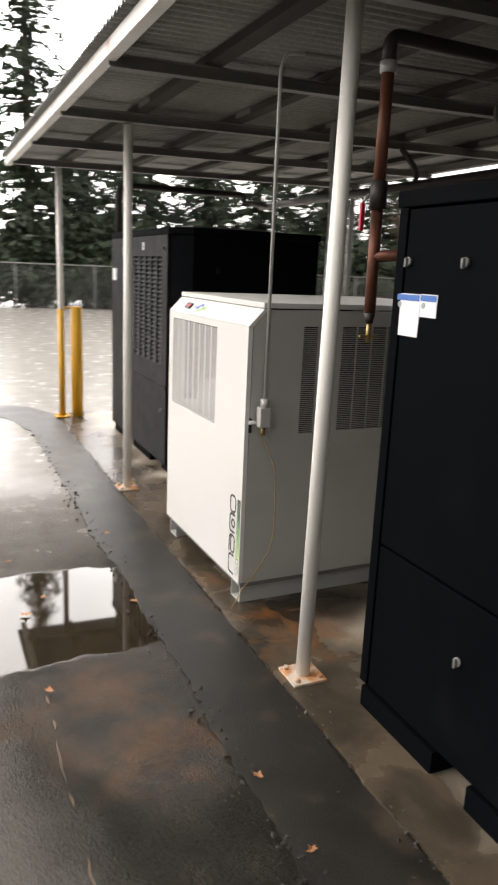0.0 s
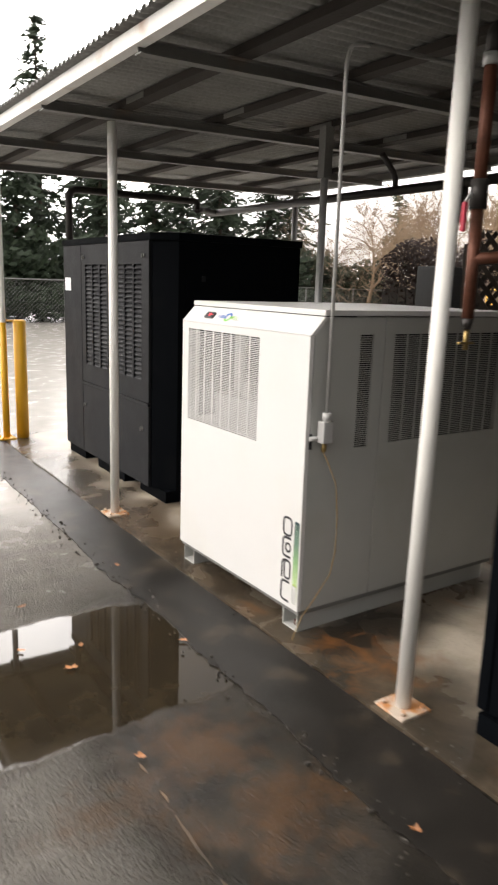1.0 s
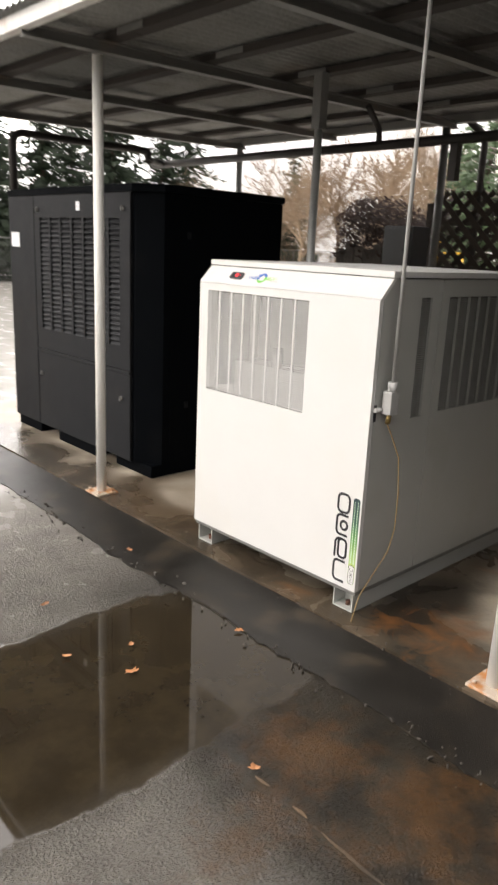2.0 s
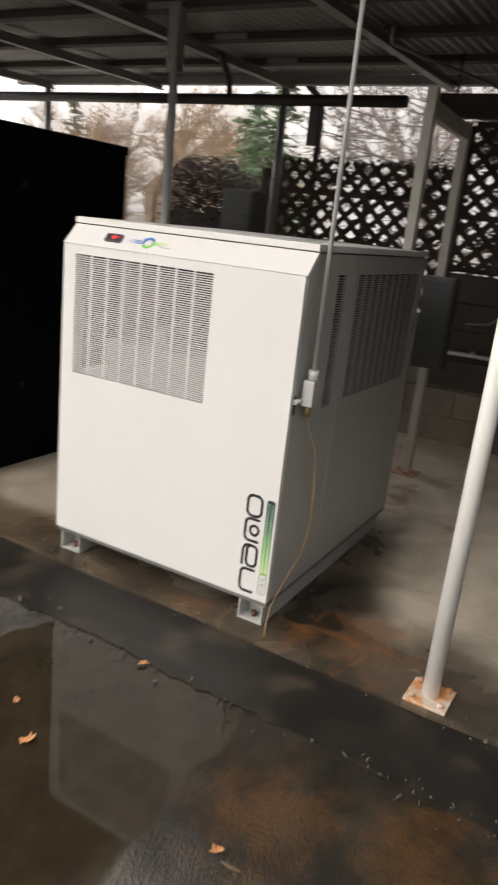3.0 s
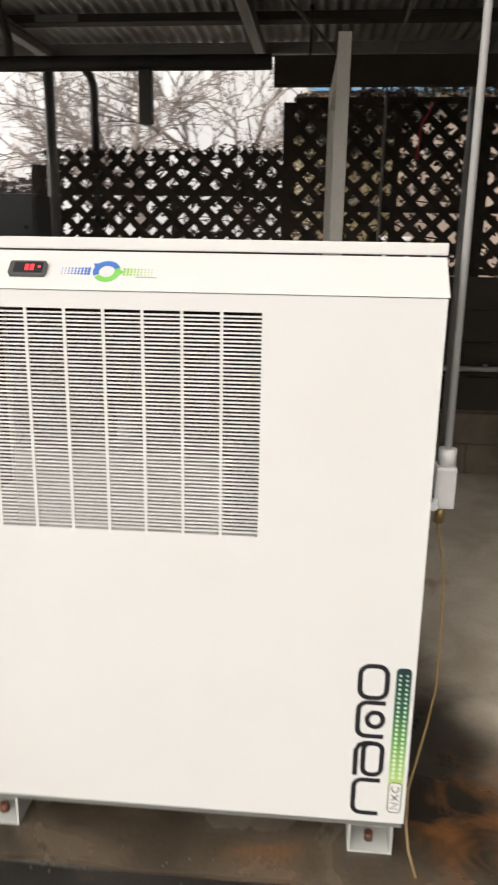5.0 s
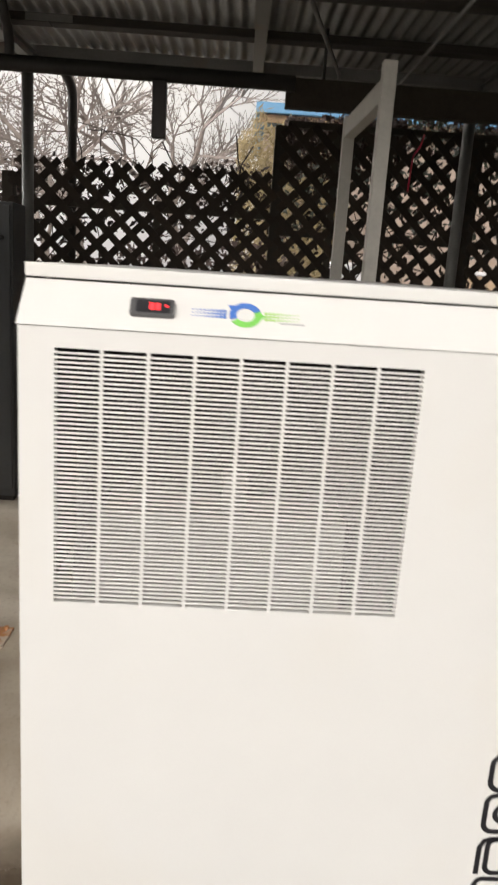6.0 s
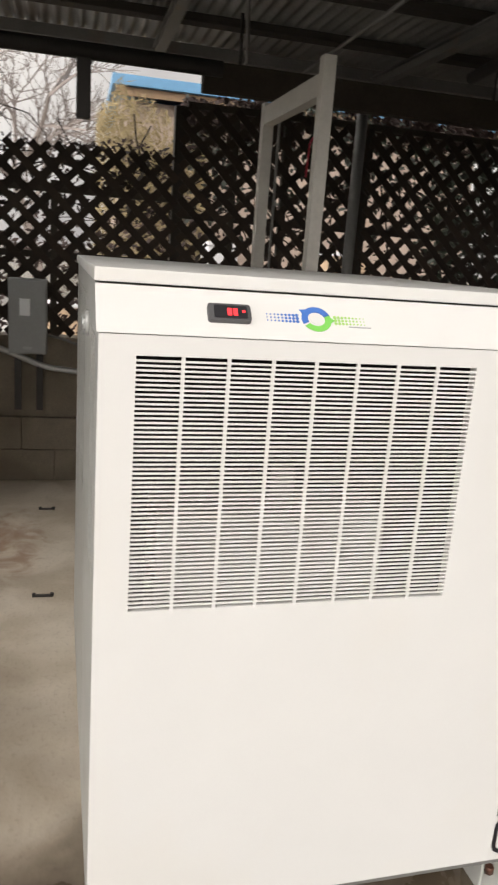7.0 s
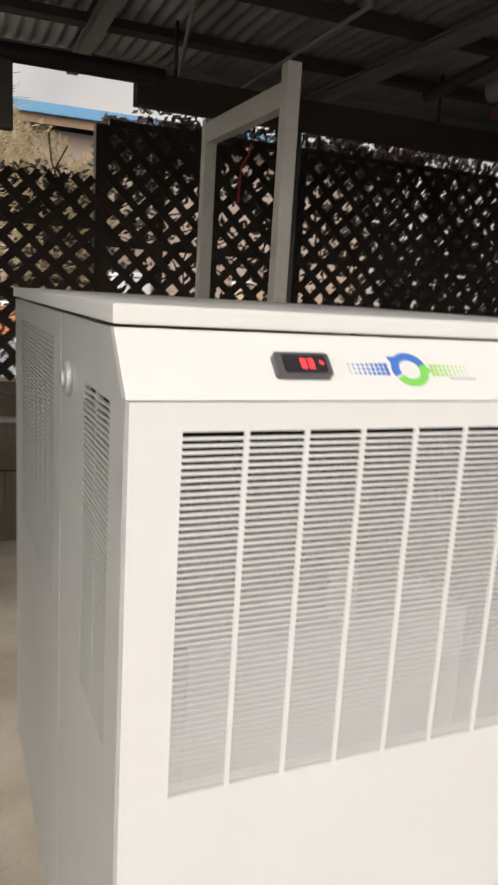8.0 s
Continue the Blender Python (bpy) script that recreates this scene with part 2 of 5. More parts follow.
# ---- ground ----
def ground_material():
    """Wet worn asphalt: damp far out and painted paler there, partly for sky sheen, dark and soaked near the slab, with
    standing water and orange silt.
    """
    m = bpy.data.materials.new("wet_asphalt")
    m.use_nodes = True
    n, l = m.node_tree.nodes, m.node_tree.links
    b = n["Principled BSDF"]
    co = n.new("ShaderNodeTexCoord")
    sep = n.new("ShaderNodeSeparateXYZ")
    l.new(co.outputs["Object"], sep.inputs[0])

    def noise_of(scale, detail=6.0, rough=0.55):
        t = n.new("ShaderNodeTexNoise")
        t.inputs["Scale"].default_value, t.inputs["Detail"].default_value, t.inputs["Roughness"].default_value = scale, detail, rough
        l.new(co.outputs["Object"], t.inputs["Vector"])
        return t.outputs["Fac"]

    def calc(op, a, c, clamp=False):
        t = n.new("ShaderNodeMath")
        t.operation, t.use_clamp = op, clamp
        for k, v in enumerate((a, c)):
            if isinstance(v, (int, float)):
                t.inputs[k].default_value = v
            else:
                l.new(v, t.inputs[k])
        return t.outputs[0]

    def steps(v, lo, hi):
        t = n.new("ShaderNodeMapRange")
        t.interpolation_type = "SMOOTHSTEP"
        t.inputs["From Min"].default_value, t.inputs["From Max"].default_value = lo, hi
        l.new(v, t.inputs["Value"])
        return t.outputs["Result"]

    def mix(f, a, c):
        t = n.new("ShaderNodeMix")
        t.data_type = "RGBA"
        l.new(f, t.inputs["Factor"])
        for key, v in (("A", a), ("B", c)):
            if isinstance(v, tuple):
                t.inputs[key].default_value = (*v, 1)
            else:
                l.new(v, t.inputs[key])
        return t.outputs["Result"]

    def pool(cx, cy, rx, ry):
        """Grows from 1 at the middle to 0 at the rim of an oval."""
        u = calc("DIVIDE", calc("SUBTRACT", sep.outputs["X"], cx), rx)
        v = calc("DIVIDE", calc("SUBTRACT", sep.outputs["Y"], cy), ry)
        r = calc("SQRT", calc("ADD", calc("MULTIPLY", u, u), calc("MULTIPLY", v, v)), 0.0)
        return calc("SUBTRACT", 1.0, r)

    def basin(cx, cy, rx, ry):
        """As pool, with straighter sides."""
        u = calc("POWER", calc("ABSOLUTE", calc("DIVIDE", calc("SUBTRACT", sep.outputs["X"], cx), rx), 0.0), 4.0)
        v = calc("POWER", calc("ABSOLUTE", calc("DIVIDE", calc("SUBTRACT", sep.outputs["Y"], cy), ry), 0.0), 4.0)
        return calc("SUBTRACT", 1.0, calc("POWER", calc("ADD", u, v), 0.25))

    broad, mid, grit = noise_of(0.7, 4.0), noise_of(4.0, 6.0), noise_of(90.0, 3.0, 0.7)
    wobble = calc("MULTIPLY", calc("SUBTRACT", noise_of(2.3, 7.0, 0.6), 0.5), 0.5)
    water = calc("MULTIPLY", basin(0.12, 3.27, 1.02, 0.50), 1.2)
    water = calc("ADD", water, wobble)
    wet = steps(water, -0.03, 0.07)
    film = calc("ADD", calc("MAXIMUM", pool(0.70, 2.45, 0.46, 0.75), pool(0.35, 3.3, 1.05, 0.58)), wobble)
    film = steps(film, 0.0, 0.35)
    damp = steps(calc("ADD", calc("MAXIMUM", water, pool(0.93, 2.4, 0.75, 1.6)), calc("MULTIPLY", mid, 0.6)), 0.08, 0.62)
    near = steps(calc("ADD", calc("MULTIPLY", sep.outputs["X"], -1.0), calc("MULTIPLY", broad, 1.2)), -1.5, 3.5)
    dry = mix(steps(mid, 0.3, 0.7), (0.125, 0.116, 0.10), (0.20, 0.185, 0.16))
    dry = mix(steps(grit, 0.35, 0.75), dry, (0.20, 0.19, 0.175))
    soaked = mix(steps(mid, 0.3, 0.7), (0.012, 0.0105, 0.008), (0.034, 0.029, 0.022))
    colour = mix(damp, dry, soaked)
    # Paler with distance: sky sheen on the wet yard, partly put into the colour.
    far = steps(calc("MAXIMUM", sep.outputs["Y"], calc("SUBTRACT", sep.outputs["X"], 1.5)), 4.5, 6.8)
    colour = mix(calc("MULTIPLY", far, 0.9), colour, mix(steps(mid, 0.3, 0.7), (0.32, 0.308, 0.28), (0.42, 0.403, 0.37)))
    silt = steps(calc("ADD", calc("MAXIMUM", pool(0.60, 2.55, 0.34, 0.30), calc("MAXIMUM", pool(0.66, 2.15, 0.40, 0.28), pool(0.22, 2.42, 0.26, 0.2))), calc("MULTIPLY", calc("SUBTRACT", noise_of(6.5, 11.0, 0.74), 0.5), 3.4)), 0.0, 1.15)
    colour = mix(calc("MULTIPLY", silt, 0.42), colour, (0.125, 0.058, 0.018))
    colour = mix(calc("MULTIPLY", wet, 0.85), colour, mix(steps(noise_of(6.0, 8.0, 0.65), 0.35, 0.7), (0.019, 0.014, 0.0085), (0.032, 0.0235, 0.013)))
    soil = steps(calc("MAXIMUM", calc("SUBTRACT", sep.outputs["Y"], 26.6), calc("SUBTRACT", sep.outputs["X"], 18.0)), -0.3, 0.4)
    colour = mix(soil, colour, mix(steps(mid, 0.3, 0.7), (0.05, 0.04, 0.022), (0.13, 0.10, 0.06)))
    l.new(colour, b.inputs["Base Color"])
    b.inputs["IOR"].default_value = 1.33
    rough = n.new("ShaderNodeMix")
    l.new(wet, rough.inputs["Factor"])
    l.new(calc("SUBTRACT", calc("ADD", calc("MULTIPLY", mid, 0.25), 0.12), calc("MULTIPLY", film, 0.05)), rough.inputs["A"])
    rough.inputs["B"].default_value = 0.03
    l.new(calc("ADD", calc("MULTIPLY", wet, 0.2), 0.34), b.inputs["Specular IOR Level"])
    l.new(rough.outputs["Result"], b.inputs["Roughness"])
    relief = n.new("ShaderNodeBump")
    relief.inputs["Distance"].default_value = 0.03
    l.new(calc("MULTIPLY", calc("MULTIPLY", calc("SUBTRACT", 1.0, wet), calc("SUBTRACT", 1.0, calc("MAXIMUM", calc("MULTIPLY", film, 0.6), calc("MULTIPLY", steps(sep.outputs["Y"], 3.6, 6.0), 1.0)))), 1.0), relief.inputs["Strength"])
    l.new(calc("ADD", grit, calc("MULTIPLY", noise_of(38.0, 4.0, 0.7), 1.1)), relief.inputs["Height"])
    l.new(relief.outputs["Normal"], b.inputs["Normal"])
    return m


WET = ground_material()
PATCH = mat("dark_wet_patch_asphalt", (0.022, 0.0195, 0.0165), 0.36, dark=0.45, scale=5, fine=240, bump=0.5, stain=(0.055, 0.043, 0.030), amount=0.8, cover=0.46, stain_scale=4.5, spec=0.25)


def slab_material():
    """Pale concrete, soaked dark along the open edge, with rust and soil stains."""
    m = bpy.data.materials.new("stained_wet_concrete")
    m.use_nodes = True
    n, l = m.node_tree.nodes, m.node_tree.links
    b = n["Principled BSDF"]
    co, sep = n.new("ShaderNodeTexCoord"), n.new("ShaderNodeSeparateXYZ")
    l.new(co.outputs["Object"], sep.inputs[0])

    def noise_of(scale, detail, distortion=0.0):
        t = n.new("ShaderNodeTexNoise")
        t.inputs["Scale"].default_value, t.inputs["Detail"].default_value, t.inputs["Distortion"].default_value = scale, detail, distortion
        l.new(co.outputs["Object"], t.inputs["Vector"])
        return t.outputs["Fac"]

    def steps(v, lo, hi):
        t = n.new("ShaderNodeMapRange")
        t.interpolation_type = "SMOOTHSTEP"
        t.inputs["From Min"].default_value, t.inputs["From Max"].default_value = lo, hi
        l.new(v, t.inputs["Value"])
        return t.outputs["Result"]

    def calc(op, a, c):
        t = n.new("ShaderNodeMath")
        t.operation = op
        for k, v in enumerate((a, c)):
            if isinstance(v, (int, float)):
                t.inputs[k].default_value = v
            else:
                l.new(v, t.inputs[k])
        return t.outputs[0]

    def mix(f, a, c):
        t = n.new("ShaderNodeMix")
        t.data_type = "RGBA"
        l.new(f, t.inputs["Factor"])
        for key, v in (("A", a), ("B", c)):
            if isinstance(v, tuple):
                t.inputs[key].default_value = (*v, 1)
            else:
                l.new(v, t.inputs[key])
        return t.outputs["Result"]

    broad, mid, grit = noise_of(0.9, 6, 0.6), noise_of(3.2, 8, 0.4), noise_of(60, 4)
    colour = mix(steps(mid, 0.3, 0.7), (0.40, 0.34, 0.26), (0.58, 0.52, 0.43))
    colour = mix(calc("MULTIPLY", steps(grit, 0.5, 0.8), 0.3), colour, (0.20, 0.17, 0.13))
    def pool(cx, cy, rx, ry):
        u = calc("DIVIDE", calc("SUBTRACT", sep.outputs["X"], cx), rx)
        v = calc("DIVIDE", calc("SUBTRACT", sep.outputs["Y"], cy), ry)
        return calc("SUBTRACT", 1.0, calc("SQRT", calc("ADD", calc("MULTIPLY", u, u), calc("MULTIPLY", v, v)), 0.0))

    wander = calc("MULTIPLY", calc("SUBTRACT", noise_of(2.6, 8, 0.7), 0.5), 1.3)
    soak = steps(calc("ADD", sep.outputs["X"], calc("MULTIPLY", calc("SUBTRACT", noise_of(1.7, 7, 0.8), 0.5), 1.2)), 1.98, 1.45)
    spill = steps(calc("ADD", calc("MAXIMUM", pool(1.52, 2.82, 0.55, 0.55), pool(2.1, 3.05, 1.0, 0.32)), wander), -0.05, 0.65)
    soak = calc("MAXIMUM", soak, spill)
    colour = mix(calc("MULTIPLY", soak, 0.94), colour, mix(steps(mid, 0.35, 0.65), (0.016, 0.012, 0.008), (0.070, 0.049, 0.029)))
    grease = steps(calc("ADD", pool(1.75, 2.90, 0.50, 0.24), calc("MULTIPLY", wander, 0.6)), 0.05, 0.55)
    colour = mix(calc("MULTIPLY", grease, 0.85), colour, (0.016, 0.012, 0.008))
    rust = steps(calc("ADD", noise_of(2.4, 8, 0.5), calc("MULTIPLY", broad, 0.3)), 0.80, 0.95)
    streak = calc("MULTIPLY", calc("SUBTRACT", noise_of(5.5, 10, 1.4), 0.5), 3.2)
    spots = calc("MAXIMUM", calc("MAXIMUM", pool(1.56, 2.66, 0.42, 0.34), pool(1.46, 2.90, 0.22, 0.16)), calc("MAXIMUM", pool(3.35, 3.12, 0.5, 0.16), pool(3.7, 4.55, 0.8, 0.36)))
    rust = calc("MAXIMUM", rust, calc("MULTIPLY", steps(calc("ADD", spots, streak), 0.15, 1.25), steps(spots, 0.0, 0.35)))
    colour = mix(calc("MULTIPLY", rust, 0.62), colour, (0.21, 0.088, 0.028))
    soil = calc("MAXIMUM", steps(broad, 0.55, 0.75), calc("MULTIPLY", steps(calc("ADD", pool(1.9, 4.75, 1.0, 0.8), calc("MULTIPLY", wander, 0.5)), 0.0, 0.5), 2.6))
    colour = mix(calc("MULTIPLY", soil, 0.18), colour, (0.095, 0.062, 0.036))
    l.new(colour, b.inputs["Base Color"])
    l.new(calc("SUBTRACT", calc("ADD", calc("MULTIPLY", mid, 0.25), 0.45), calc("MULTIPLY", soak, 0.32)), b.inputs["Roughness"])
    relief = n.new("ShaderNodeBump")
    relief.inputs["Strength"].default_value, relief.inputs["Distance"].default_value = 0.25, 0.006
    l.new(calc("ADD", grit, mid), relief.inputs["Height"])
    l.new(relief.outputs["Normal"], b.inputs["Normal"])
    return m


CONCRETE = slab_material()

bm = mesh()
bmesh.ops.create_grid(bm, x_segments=8, y_segments=8, size=400)
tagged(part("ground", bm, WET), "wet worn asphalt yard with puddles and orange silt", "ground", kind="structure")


def ragged(y0, y1, x, sway, seed, step=0.06):
    rnd = random.Random(seed)
    pts, y = [], y0
    while y < y1:
        pts.append((x + sway * noise.noise((y * 1.3, seed, 0)) + 0.4 * sway * noise.noise((y * 9, seed, 2)) + 0.25 * sway * noise.noise((y * 26, seed, 4)), y))
        y += step * rnd.uniform(0.7, 1.3)
    return pts


# strip of newer asphalt along the slab, bending away at the far end
bm = mesh()
left = ragged(-3.0, 7.2, 0.92, 0.05, 3, 0.03)
left += [(0.88, 7.3), (0.84, 7.6), (0.76, 7.85), (0.58, 8.05), (0.25, 8.2), (-0.4, 8.3), (-2.5, 8.4), (-2.5, 8.8), (0.4, 8.72), (1.05, 8.45), (1.275, 8.0)]
right = [(1.276 + 0.012 * noise.noise((y * 3, 5, 1)), y) for y in np.linspace(7.9, -3.0, 120)]
prism(bm, left + right, "z", -0.05, 0.006)
tagged(part("road", bm, PATCH), "dark newer asphalt strip laid along the slab edge", "asphalt", kind="structure")

# concrete slab under the shelter, with a broken arris
bm = mesh()
edge_l = [(1.285 + 0.012 * noise.noise((y * 4, 8, 1)) + 0.011 * noise.noise((y * 25, 8, 4)), y) for y in np.linspace(-3.0, 7.95, 220)]
prism(bm, edge_l + [(4.82, 7.95), (4.82, -3.0)], "z", -0.15, 0.016)
tagged(part("floor", bm, CONCRETE), "stained wet concrete slab under the shelter", "floor", kind="structure")


# ---- shelter roof ----
EAVE, BACK, Y0, Y1 = 0.88, 4.88, -3.0, 8.25


def roof_z(x):
    return 2.662 + 0.02 * (x - EAVE)


bm = mesh()
pitch, seg = 0.0677, 8
ny = int((Y1 - Y0) / pitch * seg)
rows = []
for x in np.linspace(EAVE - 0.05, BACK, 6):
    rows.append([bm.verts.new((x, Y0 + k * pitch / seg, roof_z(x) + 0.011 * math.sin(k * math.tau / seg) + 0.004 * noise.noise((x, k * 0.02, 0)))) for k in range(ny)])
for a, c in zip(rows, rows[1:]):
    for k in range(ny - 1):
        bm.faces.new((a[k], c[k], c[k + 1], a[k + 1])).smooth = True
roof = tagged(part("ceiling", bm, SHEET), "weathered corrugated steel sheet roof of the shelter", "roof", kind="structure")
thick = roof.modifiers.new("thickness", "SOLIDIFY")
thick.thickness, thick.offset = 0.002, 1.0

RAFTERS = (-1.75, -0.38, 0.98, 2.35, 3.72, 5.06, 6.43, 7.80)
for y in RAFTERS:
    ob = thing("rafter", (EAVE, y, 2.55), "pale painted steel rafter under the corrugated roof", "beam", "rafters of the shelter")
    for name_, half, z0, z1 in (("bottom_flange", 0.03, 2.545, 2.552), ("web", 0.004, 2.5522, 2.5988), ("top_flange", 0.03, 2.599, 2.606)):
        bm = bar(mesh(), EAVE + 0.02, BACK - 0.02, y - half, y + half, z0, z1)
        for v in bm.verts:
            v.co.z += 0.02 * (v.co.x - EAVE)
        part(name_, bm, STEEL_PALE, ob)
for x in (1.42, 2.10, 2.80, 3.50, 4.20):
    ob = thing("purlin", (x, 2, 2.62), "dark timber purlin carrying the roof sheets", "beam", "purlins of the shelter")
    z0, z1 = 2.608 + 0.02 * (x - EAVE), 2.650 + 0.02 * (x - EAVE)
    for y0, y1 in ((Y0 + 0.05, 0.90), (0.905, 4.80), (4.805, Y1 - 0.05)):
        part("timber", box(mesh(), x - 0.045, x + 0.045, y0, y1, z0, z1, 0.004), PURLIN, ob)
    for y in (0.9025, 4.8025):
        part("splice_plate", box(mesh(), x - 0.049, x - 0.0455, y - 0.12, y + 0.12, z0 + 0.004, z1 - 0.004), DULL, ob, "grey steel splice plate")
ob = thing("eave_beam", (EAVE, 2, 2.55), "white rust-streaked steel angle along the eave", "beam")
bm = mesh()
box(bm, EAVE - 0.006, EAVE, Y0, Y1, 2.575, 2.645)
box(bm, EAVE, EAVE + 0.05, Y0, Y1, 2.575, 2.581)
part("angle", bm, FASCIA, ob)
ob = thing("back_beam", (BACK, 2, 2.55), "dark grey steel beam along the back of the roof", "beam")
part("beam", box(mesh(), BACK - 0.10, BACK - 0.02, Y0, Y1, 2.662, 2.728, 0.004), DULL, ob)


# ---- posts ----
def roof_post(x, y, r, label, plate, material, top=2.545, group="front posts of the shelter", lean=0.0):
    ob = thing("roof_post", (x, y, 0.016), label, "post", group)
    part("pole", rod(mesh(), (x, y, 0.02), (x + lean, y, top), r, sides=20), material, ob)
    if plate:
        bm = mesh()
        box(bm, x - 0.075, x + 0.075, y - 0.075, y + 0.075, 0.016, 0.027, 0.002)
        part("base_plate", bm, plate, ob, "rust-stained steel base plate")
        for dx, dy in ((-0.052, -0.052), (0.052, -0.052), (-0.052, 0.052), (0.052, 0.052)):
            part("bolt", rod(mesh(), (x + dx, y + dy, 0.027), (x + dx, y + dy, 0.042), 0.010, sides=6), plate, ob)
    return ob


roof_post(1.385, 2.35, 0.030, "white painted round steel post on a rusted plate", RUST, POLE, lean=0.032)
roof_post(1.345, 5.08, 0.030, "white painted round steel post with peeling rust spots", RUST, POLE)
third = roof_post(1.33, 7.78, 0.030, "white round steel post painted yellow at the foot", YELLOW, POLE)
part("yellow_sleeve", rod(mesh(), (1.33, 7.78, 0.028), (1.33, 7.78, 1.16), 0.033, sides=20), YELLOW, third, "yellow painted lower length")
for y in (-0.38, 2.42, 5.08, 7.75):
    roof_post(4.74, y, 0.035, "weathered grey steel post at the back of the shelter", None, DULL, 2.622, "back posts of the shelter")
mid_post = roof_post(2.70, 4.66, 0.026, "thin galvanised post inside the shelter", RUST, GALV, 2.32, "inner posts of the shelter")
part("sleeve", box(mesh(), 2.665, 2.735, 4.625, 4.695, 2.31, 2.64, 0.006), DULL, mid_post, "wider square steel sleeve at the top")


# ---- black compressors ----
def blades(bm, axis, at, u0, u1, z0, z1, count, depth, thick):
    """Sloping louvre blades between u0 and u1 on a face at x or y = at, reaching depth inwards."""
    step = (z1 - z0) / count
    for k in range(count):
        z = z0 + k * step
        a, c = (0.0, z), (depth, z + step * 0.75)
        ring = [(a[0], a[1]), (a[0], a[1] + thick), (c[0], c[1] + thick), (c[0], c[1])]
        ends = []
        for u in (u0, u1):
            ends.append([bm.verts.new((at + d, u, h) if axis == "x" else (u, at + d, h)) for d, h in ring])
        for j in range(4):
            bm.faces.new((ends[0][j], ends[0][(j + 1) % 4], ends[1][(j + 1) % 4], ends[1][j]))
        bm.faces.new(ends[0][::-1])
        bm.faces.new(ends[1])
    return bm


def holed(bm, axis, a, b, u0, u1, z0, z1, holes):
    """One plate from a to b in depth, u0 to u1 wide and z0 to z1 high, with openings (u0, u1, z0, z1)."""
    us = sorted({u0, u1, *[v for h in holes for v in h[:2]]})
    zs = sorted({z0, z1, *[v for h in holes for v in h[2:]]})
    corners = {}

    def vert(i, j, d):
        if (i, j, d) not in corners:
            p = (d, us[i], zs[j]) if axis == "x" else (us[i], d, zs[j])
            corners[i, j, d] = bm.verts.new(p)
        return corners[i, j, d]

    def solid(i, j):
        if not (0 <= i < len(us) - 1 and 0 <= j < len(zs) - 1):
            return False
        u, z = (us[i] + us[i + 1]) / 2, (zs[j] + zs[j + 1]) / 2
        return not any(h[0] < u < h[1] and h[2] < z < h[3] for h in holes)

    for i in range(len(us) - 1):
        for j in range(len(zs) - 1):
            if not solid(i, j):
                continue
            ring = ((i, j), (i + 1, j), (i + 1, j + 1), (i, j + 1))
            for d in (a, b):
                bm.faces.new([vert(*c, d) for c in ring])
            for k, (di, dj) in enumerate(((0, -1), (1, 0), (0, 1), (-1, 0))):
                if not solid(i + di, j + dj):
                    p, q = ring[k], ring[(k + 1) % 4]
                    bm.faces.new((vert(*p, a), vert(*q, a), vert(*q, b), vert(*p, b)))
    bmesh.ops.recalc_face_normals(bm, faces=bm.faces)
    return bm


def latch(parent, x, y, z):
    bm = mesh()
    rod(bm, (x, y, z), (x - 0.010, y, z), 0.015, sides=16)
    box(bm, x - 0.020, x - 0.010, y - 0.005, y + 0.005, z - 0.018, z + 0.012, 0.003)
    return part("latch", bm, DULL, parent, "worn chrome quarter-turn latch")


far_unit = thing("compressor", (1.70, 6.1, 0.016), "black steel air compressor cabinet with louvred door", "machine", "black compressors")
COLS = [(5.42 + 0.163 * k, 5.555 + 0.163 * k) for k in range(7)]
bm = mesh()
prism(bm, [(1.725, 7.06), (1.725, 5.28), (1.84, 5.12), (2.87, 5.12), (2.87, 7.06)], "z", 0.10, 1.87)
part("body", bm, BLACK, far_unit)
bm = mesh()
prism(bm, [(1.695, 7.07), (1.695, 5.27), (1.835, 5.11), (2.88, 5.11), (2.88, 7.07)], "z", 1.872, 1.92)
part("top_cover", bm, BLACK, far_unit)
bm = mesh()
holed(bm, "x", 1.70, 1.722, 5.30, 6.62, 0.73, 1.868, [(c, d, 0.88, 1.71) for c, d in COLS])
part("louvred_door", bm, CHARCOAL, far_unit, "dark charcoal door with louvre columns")
for c, d in COLS:
    part("louvre", blades(mesh(), "x", 1.703, c, d, 0.88, 1.71, 24, 0.016, 0.006), CHARCOAL, far_unit)
part("lower_panel", box(mesh(), 1.70, 1.722, 5.30, 6.62, 0.105, 0.70, 0.004), CHARCOAL, far_unit, "plain charcoal lower panel")
part("trim_rail", box(mesh(), 1.694, 1.722, 5.30, 6.62, 0.703, 0.727, 0.003), CHARCOAL, far_unit)
part("side_panel", box(mesh(), 1.70, 1.722, 6.63, 7.06, 0.105, 1.868, 0.004), CHARCOAL, far_unit)
for y, z in ((5.40, 0.53), (6.56, 0.53), (5.38, 1.77), (6.56, 1.77)):
    latch(far_unit, 1.70, y, z)
for z in (1.62, 0.50):
    part("side_latch", box(mesh(), 2.02, 2.05, 5.112, 5.119, z - 0.02, z + 0.02, 0.002), CHARCOAL, far_unit, "small dull side latch")
part("edge_strip", box(mesh(), 1.90, 1.915, 5.115, 5.1195, 0.12, 1.86, 0.002), BLACK, far_unit)
part("tag", box(mesh(), 1.697, 1.70, 6.88, 7.02, 1.49, 1.60), PAPER, far_unit, "small white paper tag")
part("tag", box(mesh(), 1.697, 1.70, 5.93, 5.98, 1.76, 1.82), PAPER, far_unit, "small white paper tag")
